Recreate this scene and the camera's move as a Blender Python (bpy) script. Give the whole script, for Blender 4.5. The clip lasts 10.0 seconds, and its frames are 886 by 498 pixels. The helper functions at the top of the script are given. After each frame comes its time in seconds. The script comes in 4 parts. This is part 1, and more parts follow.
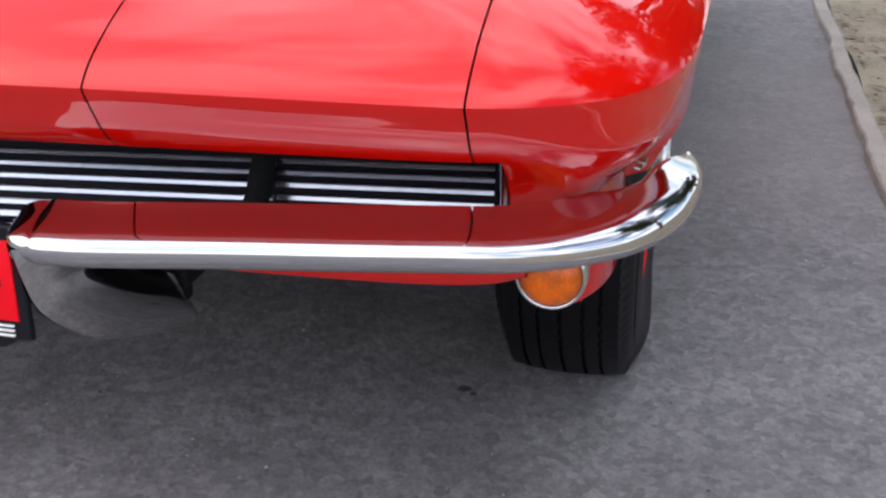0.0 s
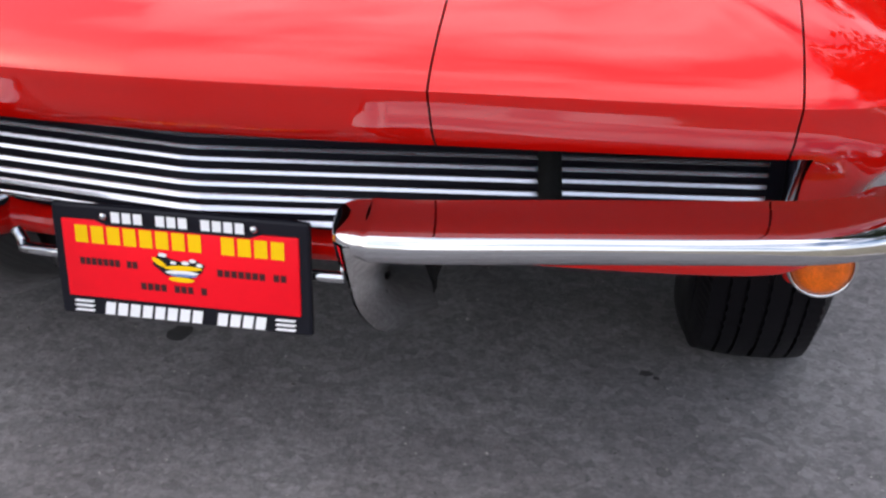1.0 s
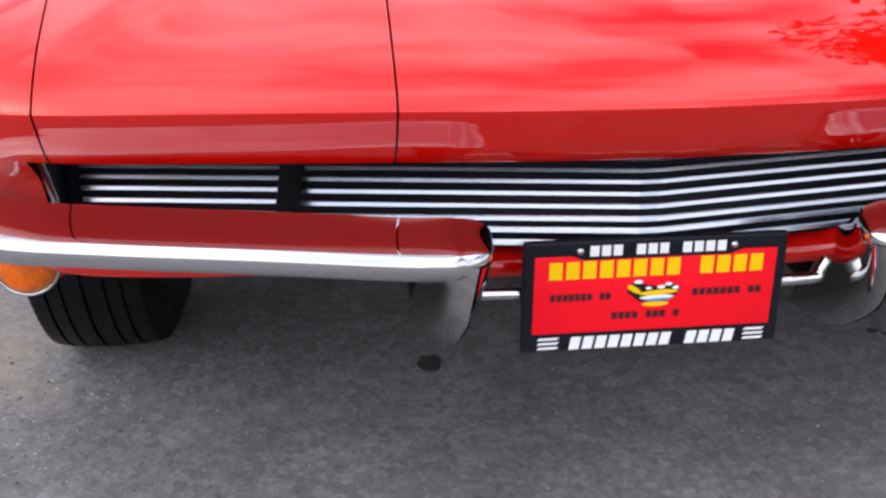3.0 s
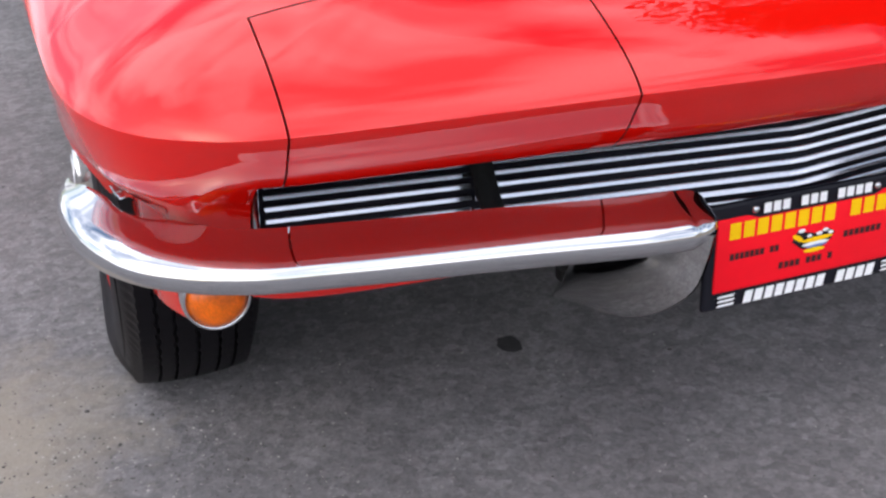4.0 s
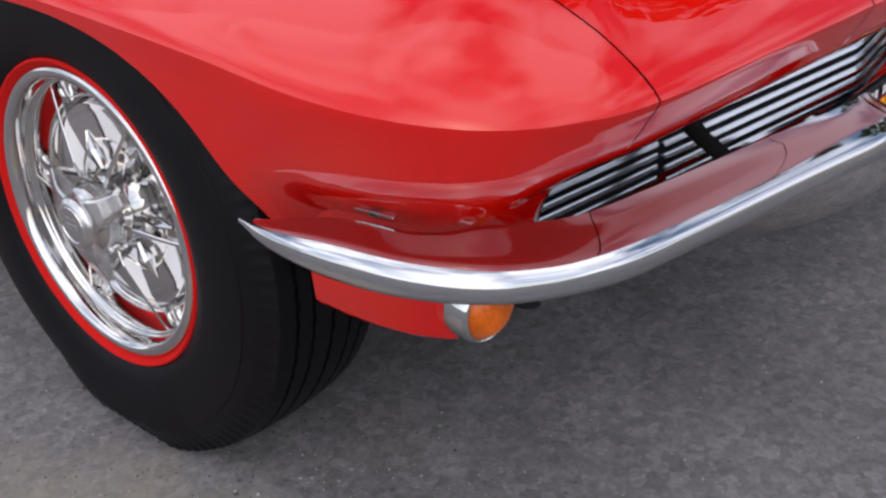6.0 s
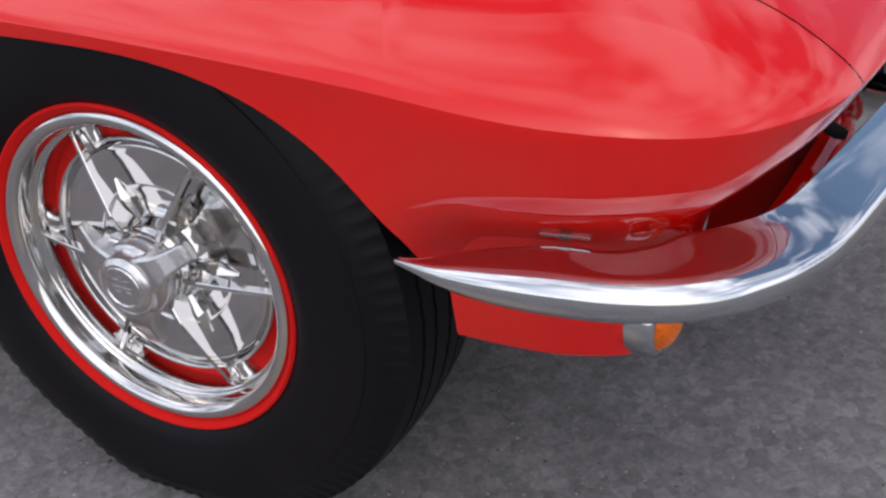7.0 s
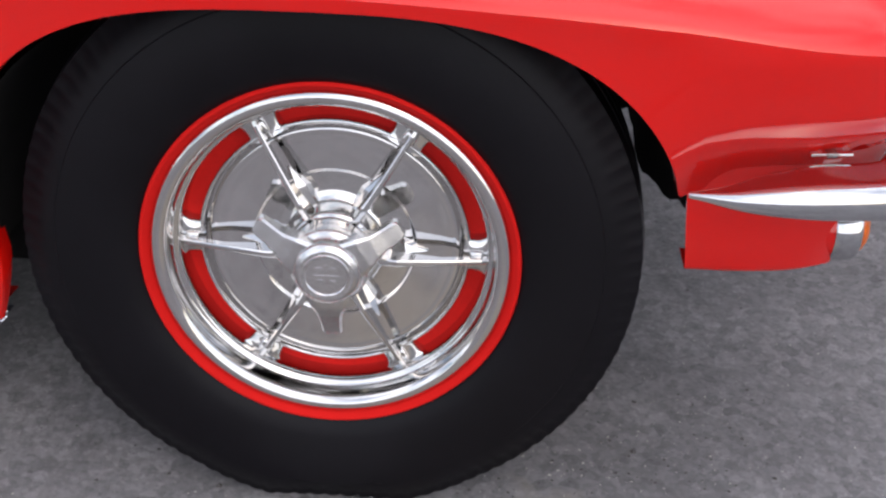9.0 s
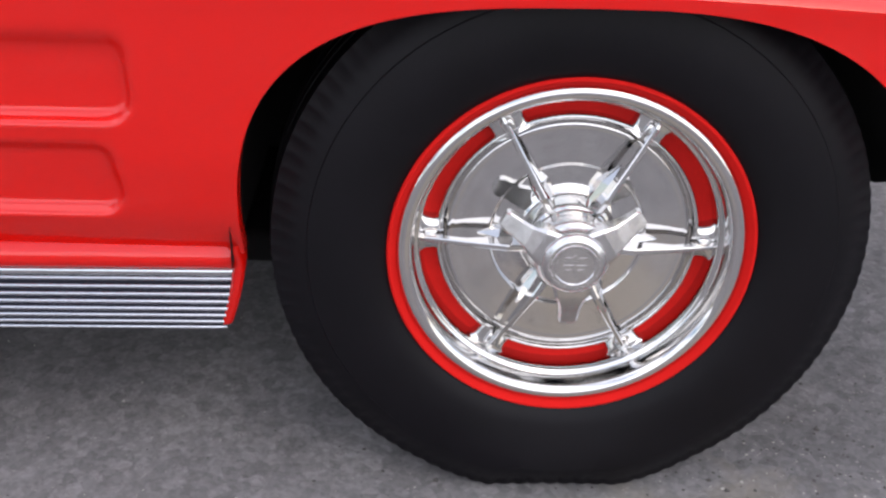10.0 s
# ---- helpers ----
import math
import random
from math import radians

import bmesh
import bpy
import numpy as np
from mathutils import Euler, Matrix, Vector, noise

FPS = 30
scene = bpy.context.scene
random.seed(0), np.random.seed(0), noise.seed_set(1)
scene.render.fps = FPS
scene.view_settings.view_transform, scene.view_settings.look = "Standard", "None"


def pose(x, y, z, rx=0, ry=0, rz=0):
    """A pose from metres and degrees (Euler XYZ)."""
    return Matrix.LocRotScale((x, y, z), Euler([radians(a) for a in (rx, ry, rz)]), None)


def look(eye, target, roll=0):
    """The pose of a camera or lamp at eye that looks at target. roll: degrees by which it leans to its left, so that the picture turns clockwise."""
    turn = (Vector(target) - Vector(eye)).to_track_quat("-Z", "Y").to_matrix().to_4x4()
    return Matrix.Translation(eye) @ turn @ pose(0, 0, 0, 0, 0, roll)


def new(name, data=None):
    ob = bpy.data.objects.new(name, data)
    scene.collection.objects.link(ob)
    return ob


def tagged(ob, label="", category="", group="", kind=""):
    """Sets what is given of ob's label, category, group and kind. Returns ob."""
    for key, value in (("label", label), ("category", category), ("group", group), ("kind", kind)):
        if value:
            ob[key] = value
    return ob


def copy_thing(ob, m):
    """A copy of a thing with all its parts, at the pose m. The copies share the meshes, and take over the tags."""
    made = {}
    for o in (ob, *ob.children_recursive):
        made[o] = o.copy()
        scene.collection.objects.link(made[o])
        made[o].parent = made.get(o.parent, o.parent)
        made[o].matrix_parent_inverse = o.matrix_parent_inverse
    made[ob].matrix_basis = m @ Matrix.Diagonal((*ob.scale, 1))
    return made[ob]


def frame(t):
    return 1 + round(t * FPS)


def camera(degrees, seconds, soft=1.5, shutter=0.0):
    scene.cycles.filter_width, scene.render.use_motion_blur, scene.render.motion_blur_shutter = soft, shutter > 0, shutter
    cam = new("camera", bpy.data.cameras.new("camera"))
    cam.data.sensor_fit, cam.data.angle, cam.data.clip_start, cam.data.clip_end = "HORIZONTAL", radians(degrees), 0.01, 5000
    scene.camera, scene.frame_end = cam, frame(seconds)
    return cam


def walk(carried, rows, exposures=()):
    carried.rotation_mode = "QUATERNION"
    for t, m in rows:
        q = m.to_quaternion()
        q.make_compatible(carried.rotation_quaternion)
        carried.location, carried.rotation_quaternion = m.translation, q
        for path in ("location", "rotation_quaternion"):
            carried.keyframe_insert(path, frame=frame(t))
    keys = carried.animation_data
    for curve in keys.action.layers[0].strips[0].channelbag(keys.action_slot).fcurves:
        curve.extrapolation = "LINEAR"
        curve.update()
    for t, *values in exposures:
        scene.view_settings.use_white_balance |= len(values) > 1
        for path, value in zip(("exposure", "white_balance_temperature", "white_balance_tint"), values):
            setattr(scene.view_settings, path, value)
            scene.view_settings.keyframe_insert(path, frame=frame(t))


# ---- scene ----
cam = camera(42.6, 10.0, soft=2.5)
PATH = [
    (0, (0.888, -1.737, 0.893), (0.469, 0.06, 0.119), 0.5),
    (0.5, (0.735, -1.842, 0.907), (0.357, -0.031, 0.146), 0.6),
    (1, (0.509, -1.855, 0.918), (0.203, -0.048, 0.118), 1.2),
    (1.5, (0.309, -1.87, 0.907), (0.069, -0.061, 0.087), 2.0),
    (2, (0.074, -1.896, 0.923), (-0.014, -0.081, 0.087), 1.2),
    (2.5, (-0.145, -1.91, 0.945), (-0.1, -0.088, 0.122), -0.7),
    (3, (-0.393, -1.872, 0.956), (-0.176, -0.063, 0.13), 0.2),
    (3.2, (-0.516, -1.82, 0.944), (-0.178, -0.033, 0.112), 0.1),
    (4.3, (-1.026, -1.742, 0.985), (-0.331, -0.071, 0.133), -2.9),
    (4.5, (-1.113, -1.694, 0.982), (-0.367, -0.042, 0.138), -3.5),
    (5, (-1.279, -1.531, 0.988), (-0.397, 0.038, 0.116), -3.2),
    (5.5, (-1.404, -1.379, 0.965), (-0.308, 0.038, 0.074), -2.8),
    (5.7, (-1.456, -1.324, 0.966), (-0.264, 0.0, 0.057), -2.7),
    (6.8, (-1.618, -0.921, 1.003), (-0.128, -0.038, 0.002), -4.1),
    (7, (-1.646, -0.849, 0.999), (-0.133, -0.014, -0.007), -4.2),
    (7.5, (-1.742, -0.671, 0.983), (-0.138, -0.017, -0.017), -2.6),
    (8, (-1.846, -0.502, 0.973), (-0.147, -0.093, 0.002), -0.5),
    (8.5, (-1.907, -0.331, 0.96), (-0.158, -0.12, 0.013), 0.7),
    (9, (-1.926, -0.168, 0.958), (-0.169, -0.1, 0.005), 1.7),
    (9.5, (-1.955, -0.007, 0.948), (-0.185, -0.014, 0.019), 1.5),
    (10, (-1.987, 0.186, 0.94), (-0.21, 0.128, 0.024), 1.4),
]
walk(cam, [(t, look(eye, target, roll)) for t, eye, target, roll in PATH],
     [(0, 0.65), (1, 0.65), (2, 0.73), (3, 0.65), (4.5, 0.44), (5.5, 0.10), (7.5, 0.03), (9, 0.36), (10, 0.52)])

# ---- sky, sun ----
world = bpy.data.worlds.new("sky")
scene.world = world
world.use_nodes = True
wn = world.node_tree
wn.nodes.clear()


def node(tree, kind, **values):
    n = tree.nodes.new(kind)
    for key, value in values.items():
        n.inputs[key].default_value = value
    return n


SUN_UP, SUN_ROUND = 44.0, 243.0
sky = wn.nodes.new("ShaderNodeTexSky")
sky.sky_type, sky.sun_disc = "NISHITA", False
sky.sun_elevation, sky.sun_rotation = radians(SUN_UP), radians(SUN_ROUND)
sky.air_density, sky.dust_density, sky.ozone_density = 1.0, 2.0, 1.0
coords = wn.nodes.new("ShaderNodeTexCoord")
stretch = node(wn, "ShaderNodeMapping", Scale=(1.0, 1.0, 2.6))
clouds = node(wn, "ShaderNodeTexNoise", Scale=2.4, Detail=6.0, Roughness=0.5, Distortion=0.0)
ramp = wn.nodes.new("ShaderNodeValToRGB")
ramp.color_ramp.elements[0].position, ramp.color_ramp.elements[1].position = 0.42, 0.60
mixer = wn.nodes.new("ShaderNodeMix")
mixer.data_type = "RGBA"
mixer.inputs[7].default_value = (9.0, 9.1, 10.3, 1)
background = node(wn, "ShaderNodeBackground", Strength=0.15)
world_out = wn.nodes.new("ShaderNodeOutputWorld")
wn.links.new(coords.outputs["Generated"], stretch.inputs["Vector"])
wn.links.new(stretch.outputs[0], clouds.inputs["Vector"])
wn.links.new(clouds.outputs[0], ramp.inputs[0])
wn.links.new(ramp.outputs[0], mixer.inputs[0])
wn.links.new(sky.outputs[0], mixer.inputs[6])
wn.links.new(mixer.outputs[2], background.inputs["Color"])
wn.links.new(background.outputs[0], world_out.inputs[0])

sun = new("sun", bpy.data.lights.new("sun", "SUN"))
sun.data.energy, sun.data.angle, sun.data.color = 0.9, radians(140), (1.0, 0.965, 0.94)
# the sky's sun stands at sun_rotation, measured clockwise from +y
sx = math.sin(radians(SUN_ROUND)) * math.cos(radians(SUN_UP))
sy = math.cos(radians(SUN_ROUND)) * math.cos(radians(SUN_UP))
sun.matrix_world = look((10 * sx, 10 * sy, 10 * math.sin(radians(SUN_UP))), (0, 0, 0))


# ---- materials ----
def material(name, colour, rough=0.5, metal=0.0, vary=0.0, scale=20.0, bump=0.0, bump_scale=200.0, coat=0.0, spots=None):
    """A surface with two scales of variation in colour and relief. spots: colour, scale and share of flecks."""
    m = bpy.data.materials.new(name)
    m.use_nodes = True
    t = m.node_tree
    b = t.nodes["Principled BSDF"]
    b.inputs["Base Color"].default_value = (*colour, 1)
    b.inputs["Roughness"].default_value, b.inputs["Metallic"].default_value = rough, metal
    b.inputs["Coat Weight"].default_value, b.inputs["Coat Roughness"].default_value = coat, 0.02
    if name in ("tyre_rubber", "plate_red", "plate_yellow", "plate_frame_black", "black_paint", "dark_underseal", "red_tyre_stripe", "red_wheel_paint"):
        b.inputs["Specular IOR Level"].default_value = 0.16
    if coat == 1.0:
        b.inputs["Specular IOR Level"].default_value = 0.0
    tc = t.nodes.new("ShaderNodeTexCoord")
    if vary:
        big = node(t, "ShaderNodeTexNoise", Scale=scale, Detail=5.0, Roughness=0.6)
        small = node(t, "ShaderNodeTexNoise", Scale=scale * 11, Detail=4.0, Roughness=0.7)
        add = t.nodes.new("ShaderNodeMath")
        add.operation = "ADD"
        span = t.nodes.new("ShaderNodeMapRange")
        span.inputs["From Min"].default_value, span.inputs["From Max"].default_value = 0.7, 1.3
        span.inputs["To Min"].default_value, span.inputs["To Max"].default_value = 1 - vary, 1 + vary
        tint = t.nodes.new("ShaderNodeMix")
        tint.data_type, tint.blend_type = "RGBA", "MULTIPLY"
        tint.inputs[0].default_value = 1.0
        tint.inputs[6].default_value = (*colour, 1)
        for n in (big, small):
            t.links.new(tc.outputs["Object"], n.inputs["Vector"])
        t.links.new(big.outputs[0], add.inputs[0])
        t.links.new(small.outputs[0], add.inputs[1])
        t.links.new(add.outputs[0], span.inputs["Value"])
        t.links.new(span.outputs[0], tint.inputs[7])
        last = tint.outputs[2]
        if spots:
            vor = node(t, "ShaderNodeTexVoronoi", Scale=spots[1])
            less = t.nodes.new("ShaderNodeMath")
            less.operation = "LESS_THAN"
            less.inputs[1].default_value = spots[2]
            fleck = t.nodes.new("ShaderNodeMix")
            fleck.data_type = "RGBA"
            fleck.inputs[7].default_value = (*spots[0], 1)
            t.links.new(tc.outputs["Object"], vor.inputs["Vector"])
            t.links.new(vor.outputs["Distance"], less.inputs[0])
            t.links.new(less.outputs[0], fleck.inputs[0])
            t.links.new(last, fleck.inputs[6])
            last = fleck.outputs[2]
        t.links.new(last, b.inputs["Base Color"])
    if bump:
        relief = node(t, "ShaderNodeTexNoise", Scale=bump_scale, Detail=6.0, Roughness=0.65)
        bp = node(t, "ShaderNodeBump", Strength=bump, Distance=0.004)
        t.links.new(tc.outputs["Object"], relief.inputs["Vector"])
        t.links.new(relief.outputs[0], bp.inputs["Height"])
        t.links.new(bp.outputs[0], b.inputs["Normal"])
    return m


RED = material("red_paint", (0.66, 0.005, 0.0025), 0.32, coat=1.0)
RED.node_tree.nodes["Principled BSDF"].inputs["Coat IOR"].default_value = 1.60
CHROME = material("chrome", (0.61, 0.615, 0.63), 0.04, 1.0)
COVER = material("wheel_cover_chrome", (0.65, 0.64, 0.63), 0.05, 1.0, bump=0.02, bump_scale=40)
STRAP = material("dull_strap_metal", (0.34, 0.335, 0.33), 0.25, 1.0, vary=0.2, scale=80)
BRIGHT = material("polished_trim", (0.53, 0.54, 0.58), 0.2, 1.0)
RIB = material("sill_rib_metal", (0.56, 0.57, 0.61), 0.16, 1.0)
CAST = material("brushed_spinner_metal", (0.66, 0.65, 0.645), 0.24, 1.0, vary=0.12, scale=60, bump=0.05, bump_scale=900)
BLACK = material("black_paint", (0.020, 0.020, 0.030), 0.45)
DARK = material("dark_underseal", (0.010, 0.010, 0.010), 0.85, vary=0.3, scale=30)
RUBBER = material("tyre_rubber", (0.0042, 0.0036, 0.0050), 0.45, vary=0.25, scale=16, bump=0.15, bump_scale=500)
STRIPE = material("red_tyre_stripe", (0.58, 0.008, 0.006), 0.8, vary=0.06, scale=30)
WHEELRED = material("red_wheel_paint", (0.60, 0.010, 0.007), 0.6, vary=0.1, scale=20)
RED_EDGE = material("dull_dark_red", (0.10, 0.004, 0.003), 0.7, vary=0.2, scale=30)
AMBER = material("amber_lens", (0.78, 0.14, 0.0005), 0.3, coat=0.1, vary=0.45, scale=38)
PLATE_RED = material("plate_red", (0.96, 0.008, 0.020), 0.35, vary=0.04, scale=40)
PLATE_BLACK = material("plate_frame_black", (0.011, 0.011, 0.016), 0.38)
PLATE_WHITE = material("plate_white", (0.88, 0.88, 0.88), 0.4)
PLATE_YELLOW = material("plate_yellow", (0.98, 0.58, 0.003), 0.4)
PLATE_BLUE = material("plate_blue", (0.10, 0.22, 0.50), 0.4)
PLATE_DARK = material("plate_dark_print", (0.05, 0.004, 0.006), 0.45)
ASPHALT = material("asphalt", (0.190, 0.181, 0.181), 0.9, vary=0.17, scale=7.0, bump=0.7, bump_scale=75, spots=((0.30, 0.285, 0.265), 60.0, 0.085))


def aggregate(m):
    """Stones of differing tone, a few millimetres across, and broad wear over the tarmac."""
    t = m.node_tree
    b = t.nodes["Principled BSDF"]
    last = b.inputs["Base Color"].links[0].from_socket
    tc = next(n for n in t.nodes if n.type == "TEX_COORD")
    for size, low, high in ((55.0, 0.80, 1.20), (150.0, 0.85, 1.15)):
        cells = node(t, "ShaderNodeTexVoronoi", Scale=size)
        t.links.new(tc.outputs["Object"], cells.inputs["Vector"])
        grey = t.nodes.new("ShaderNodeSeparateColor")
        t.links.new(cells.outputs["Color"], grey.inputs[0])
        span = t.nodes.new("ShaderNodeMapRange")
        span.inputs["To Min"].default_value, span.inputs["To Max"].default_value = low, high
        t.links.new(grey.outputs[0], span.inputs["Value"])
        mul = t.nodes.new("ShaderNodeMix")
        mul.data_type, mul.blend_type = "RGBA", "MULTIPLY"
        mul.inputs[0].default_value = 1.0
        t.links.new(last, mul.inputs[6])
        t.links.new(span.outputs[0], mul.inputs[7])
        last = mul.outputs[2]
    wear = node(t, "ShaderNodeTexNoise", Scale=1.6, Detail=6.0, Roughness=0.65)
    t.links.new(tc.outputs["Object"], wear.inputs["Vector"])
    span = t.nodes.new("ShaderNodeMapRange")
    span.inputs["From Min"].default_value, span.inputs["From Max"].default_value = 0.3, 0.7
    span.inputs["To Min"].default_value, span.inputs["To Max"].default_value = 0.78, 1.22
    t.links.new(wear.outputs[0], span.inputs["Value"])
    mul = t.nodes.new("ShaderNodeMix")
    mul.data_type, mul.blend_type = "RGBA", "MULTIPLY"
    mul.inputs[0].default_value = 1.0
    t.links.new(last, mul.inputs[6])
    t.links.new(span.outputs[0], mul.inputs[7])
    t.links.new(mul.outputs[2], b.inputs["Base Color"])


aggregate(ASPHALT)


def asphalt_patches(m, places):
    """Pale patches with ragged edges at places (x, y, radius), over the tarmac."""
    t = m.node_tree
    b = t.nodes["Principled BSDF"]
    last = b.inputs["Base Color"].links[0].from_socket
    tc = next(n for n in t.nodes if n.type == "TEX_COORD")
    rag = node(t, "ShaderNodeTexNoise", Scale=7.0, Detail=8.0, Roughness=0.7)
    t.links.new(tc.outputs["Object"], rag.inputs["Vector"])
    for x, y, radius, colour, share in places:
        far = t.nodes.new("ShaderNodeVectorMath")
        far.operation = "DISTANCE"
        far.inputs[1].default_value = (x, y, 0)
        t.links.new(tc.outputs["Object"], far.inputs[0])
        worn = t.nodes.new("ShaderNodeMath")
        worn.operation = "MULTIPLY_ADD"
        worn.inputs[1].default_value = radius * 1.6
        t.links.new(rag.outputs[0], worn.inputs[0])
        t.links.new(far.outputs["Value"], worn.inputs[2])
        span = t.nodes.new("ShaderNodeMapRange")
        span.inputs["From Min"].default_value, span.inputs["From Max"].default_value = radius * 1.9, radius * 1.3
        span.inputs["To Min"].default_value, span.inputs["To Max"].default_value = 0.0, share
        t.links.new(worn.outputs[0], span.inputs["Value"])
        mix = t.nodes.new("ShaderNodeMix")
        mix.data_type = "RGBA"
        mix.inputs[7].default_value = (*colour, 1)
        t.links.new(span.outputs[0], mix.inputs[0])
        t.links.new(last, mix.inputs[6])
        last = mix.outputs[2]
    t.links.new(last, b.inputs["Base Color"])


# broad paler areas left and far right; the small beige one is dust
asphalt_patches(ASPHALT, ((-2.3, 0.9, 1.3, (0.235, 0.222, 0.215), 0.3), (-1.16, -0.2, 0.34, (0.32, 0.28, 0.22), 0.75), (1.0, 1.6, 1.1, (0.22, 0.205, 0.20), 0.5)))
CONCRETE = material("kerb_concrete", (0.33, 0.295, 0.255), 0.85, vary=0.25, scale=8, bump=0.5, bump_scale=150)
DIRT = material("verge_dirt", (0.25, 0.215, 0.15), 0.95, vary=0.45, scale=5, bump=0.8, bump_scale=60)
STONE = material("pale_stone", (0.42, 0.40, 0.36), 0.8, vary=0.3, scale=200)
OIL = material("oil_stain", (0.045, 0.043, 0.042), 0.75, vary=0.3, scale=60)
BARK = material("bark", (0.11, 0.085, 0.06), 0.9, vary=0.3, scale=20, bump=0.8, bump_scale=40)
LEAF = material("leaves", (0.055, 0.085, 0.025), 0.6, vary=0.5, scale=2)
GLASS = material("tinted_glass", (0.02, 0.024, 0.024), 0.03, coat=1.0)


# ---- mesh helpers ----
def part(name, bm, mat, parent=None, label="", smooth=True):
    """Link a bmesh as one mesh object, under a thing or a part."""
    me = bpy.data.meshes.new(name)
    bm.to_mesh(me)
    bm.free()
    me.materials.append(mat)
    if smooth:
        me.polygons.foreach_set("use_smooth", [True] * len(me.polygons))
    ob = new(name, me)
    if parent is not None:
        ob.parent = parent
    if label:
        tagged(ob, label)
    return ob


def grid_mesh(bm, rows, close_u=False, close_v=False, flip=False):
    """Quads over a grid of points; returns the grid of vertices."""
    vs = [[bm.verts.new(p) for p in row] for row in rows]
    n, m = len(vs), len(vs[0])
    for i in range(n if close_u else n - 1):
        for j in range(m if close_v else m - 1):
            q = [vs[i][j], vs[(i + 1) % n][j], vs[(i + 1) % n][(j + 1) % m], vs[i][(j + 1) % m]]
            if flip:
                q.reverse()
            bm.faces.new(q)
    return vs


def lathe(bm, profile, n=96, start=0.0, end=2 * math.pi):
    """Turn a profile of (radius, out) round the x axis; out runs along -x."""
    whole = abs(end - start - 2 * math.pi) < 1e-6
    steps = n if whole else n + 1
    rows = []
    for i in range(steps):
        a = start + (end - start) * i / n
        rows.append([(-o, r * math.cos(a), r * math.sin(a)) for r, o in profile])
    return grid_mesh(bm, rows, close_u=whole)


def box(bm, lo, hi, bevel=0.0):
    made = bmesh.ops.create_cube(bm, size=1.0)["verts"]
    for v in made:
        for k in range(3):
            v.co[k] = lo[k] + (v.co[k] + 0.5) * (hi[k] - lo[k])
    if bevel:
        edges = list({e for v in made for e in v.link_edges})
        bmesh.ops.bevel(bm, geom=edges, offset=bevel, segments=2, affect="EDGES", profile=0.5)


def tube(bm, points, radius, sides=10, flat=1.0):
    """A round bar along points, closed at both ends. flat: height over width."""
    pts = [Vector(p) for p in points]
    rings = []
    for i, p in enumerate(pts):
        way = (pts[min(i + 1, len(pts) - 1)] - pts[max(i - 1, 0)]).normalized()
        side = way.cross(Vector((0, 0, 1)))
        side = side.normalized() if side.length > 1e-4 else Vector((1, 0, 0))
        up = side.cross(way).normalized()
        rings.append([p + side * (radius * math.cos(k * 2 * math.pi / sides)) + up * (radius * flat * math.sin(k * 2 * math.pi / sides)) for k in range(sides)])
    vs = grid_mesh(bm, rings, close_v=True)
    bm.faces.new(vs[0][::-1])
    bm.faces.new(vs[-1])


def curve_through(points, n):
    """A smooth curve through points (Catmull-Rom), n pieces between two of them."""
    p = [Vector(q) for q in points]
    p = [p[0] * 2 - p[1]] + p + [p[-1] * 2 - p[-2]]
    out = []
    for i in range(1, len(p) - 2):
        for k in range(n):
            t = k / n
            a, b, c, d = p[i - 1], p[i], p[i + 1], p[i + 2]
            out.append(0.5 * ((2 * b) + (c - a) * t + (2 * a - 5 * b + 4 * c - d) * t * t + (3 * b - a - 3 * c + d) * t ** 3))
    out.append(p[-2])
    return out


def lerp(a, b, t):
    return a + (b - a) * t


def ease(a, b, x):
    t = min(1.0, max(0.0, (x - a) / (b - a)))
    return t * t * (3 - 2 * t)


def table(x, pairs):
    """Straight interpolation in a short table of (x, value)."""
    for (x0, v0), (x1, v1) in zip(pairs, pairs[1:]):
        if x <= x1:
            return lerp(v0, v1, max(0.0, (x - x0) / (x1 - x0)))
    return pairs[-1][1]


# ---- ground, kerb, verge ----
bm = bmesh.new()
grid_mesh(bm, [[(x, y, 0.0) for y in (-300, -20, -6, 6, 20, 300)] for x in (-300, -20, -6, 0, 1.32)])
bmesh.ops.recalc_face_normals(bm, faces=bm.faces)
road = part("road", bm, ASPHALT, smooth=False)
tagged(road, "worn grey asphalt road with fine pale aggregate", "road", kind="structure")

bm = bmesh.new()
rows = []
random.seed(4)
for i in range(0, 242):
    y = -6 + i * 0.05 if i < 240 else (14.0 if i == 240 else 300)
    e = 0.014 * noise.noise((0, y * 2.1, 0)) + 0.009 * noise.noise((3, y * 9, 0)) + 0.004 * noise.noise((5, y * 31, 0))
    z = 0.030 + 0.008 * noise.noise((7, y * 3.0, 1))
    rows.append([(1.303 + e, y, -0.02), (1.305 + e, y, z - 0.006), (1.310 + e, y, z), (1.348 + e * 0.5, y, z + 0.002), (1.356 + e * 0.5, y, z - 0.006), (1.357, y, -0.02)])
grid_mesh(bm, rows)
bmesh.ops.recalc_face_normals(bm, faces=bm.faces)
tagged(part("kerb", bm, CONCRETE, smooth=False), "low weathered concrete kerb with chipped edge", "kerb", kind="structure")

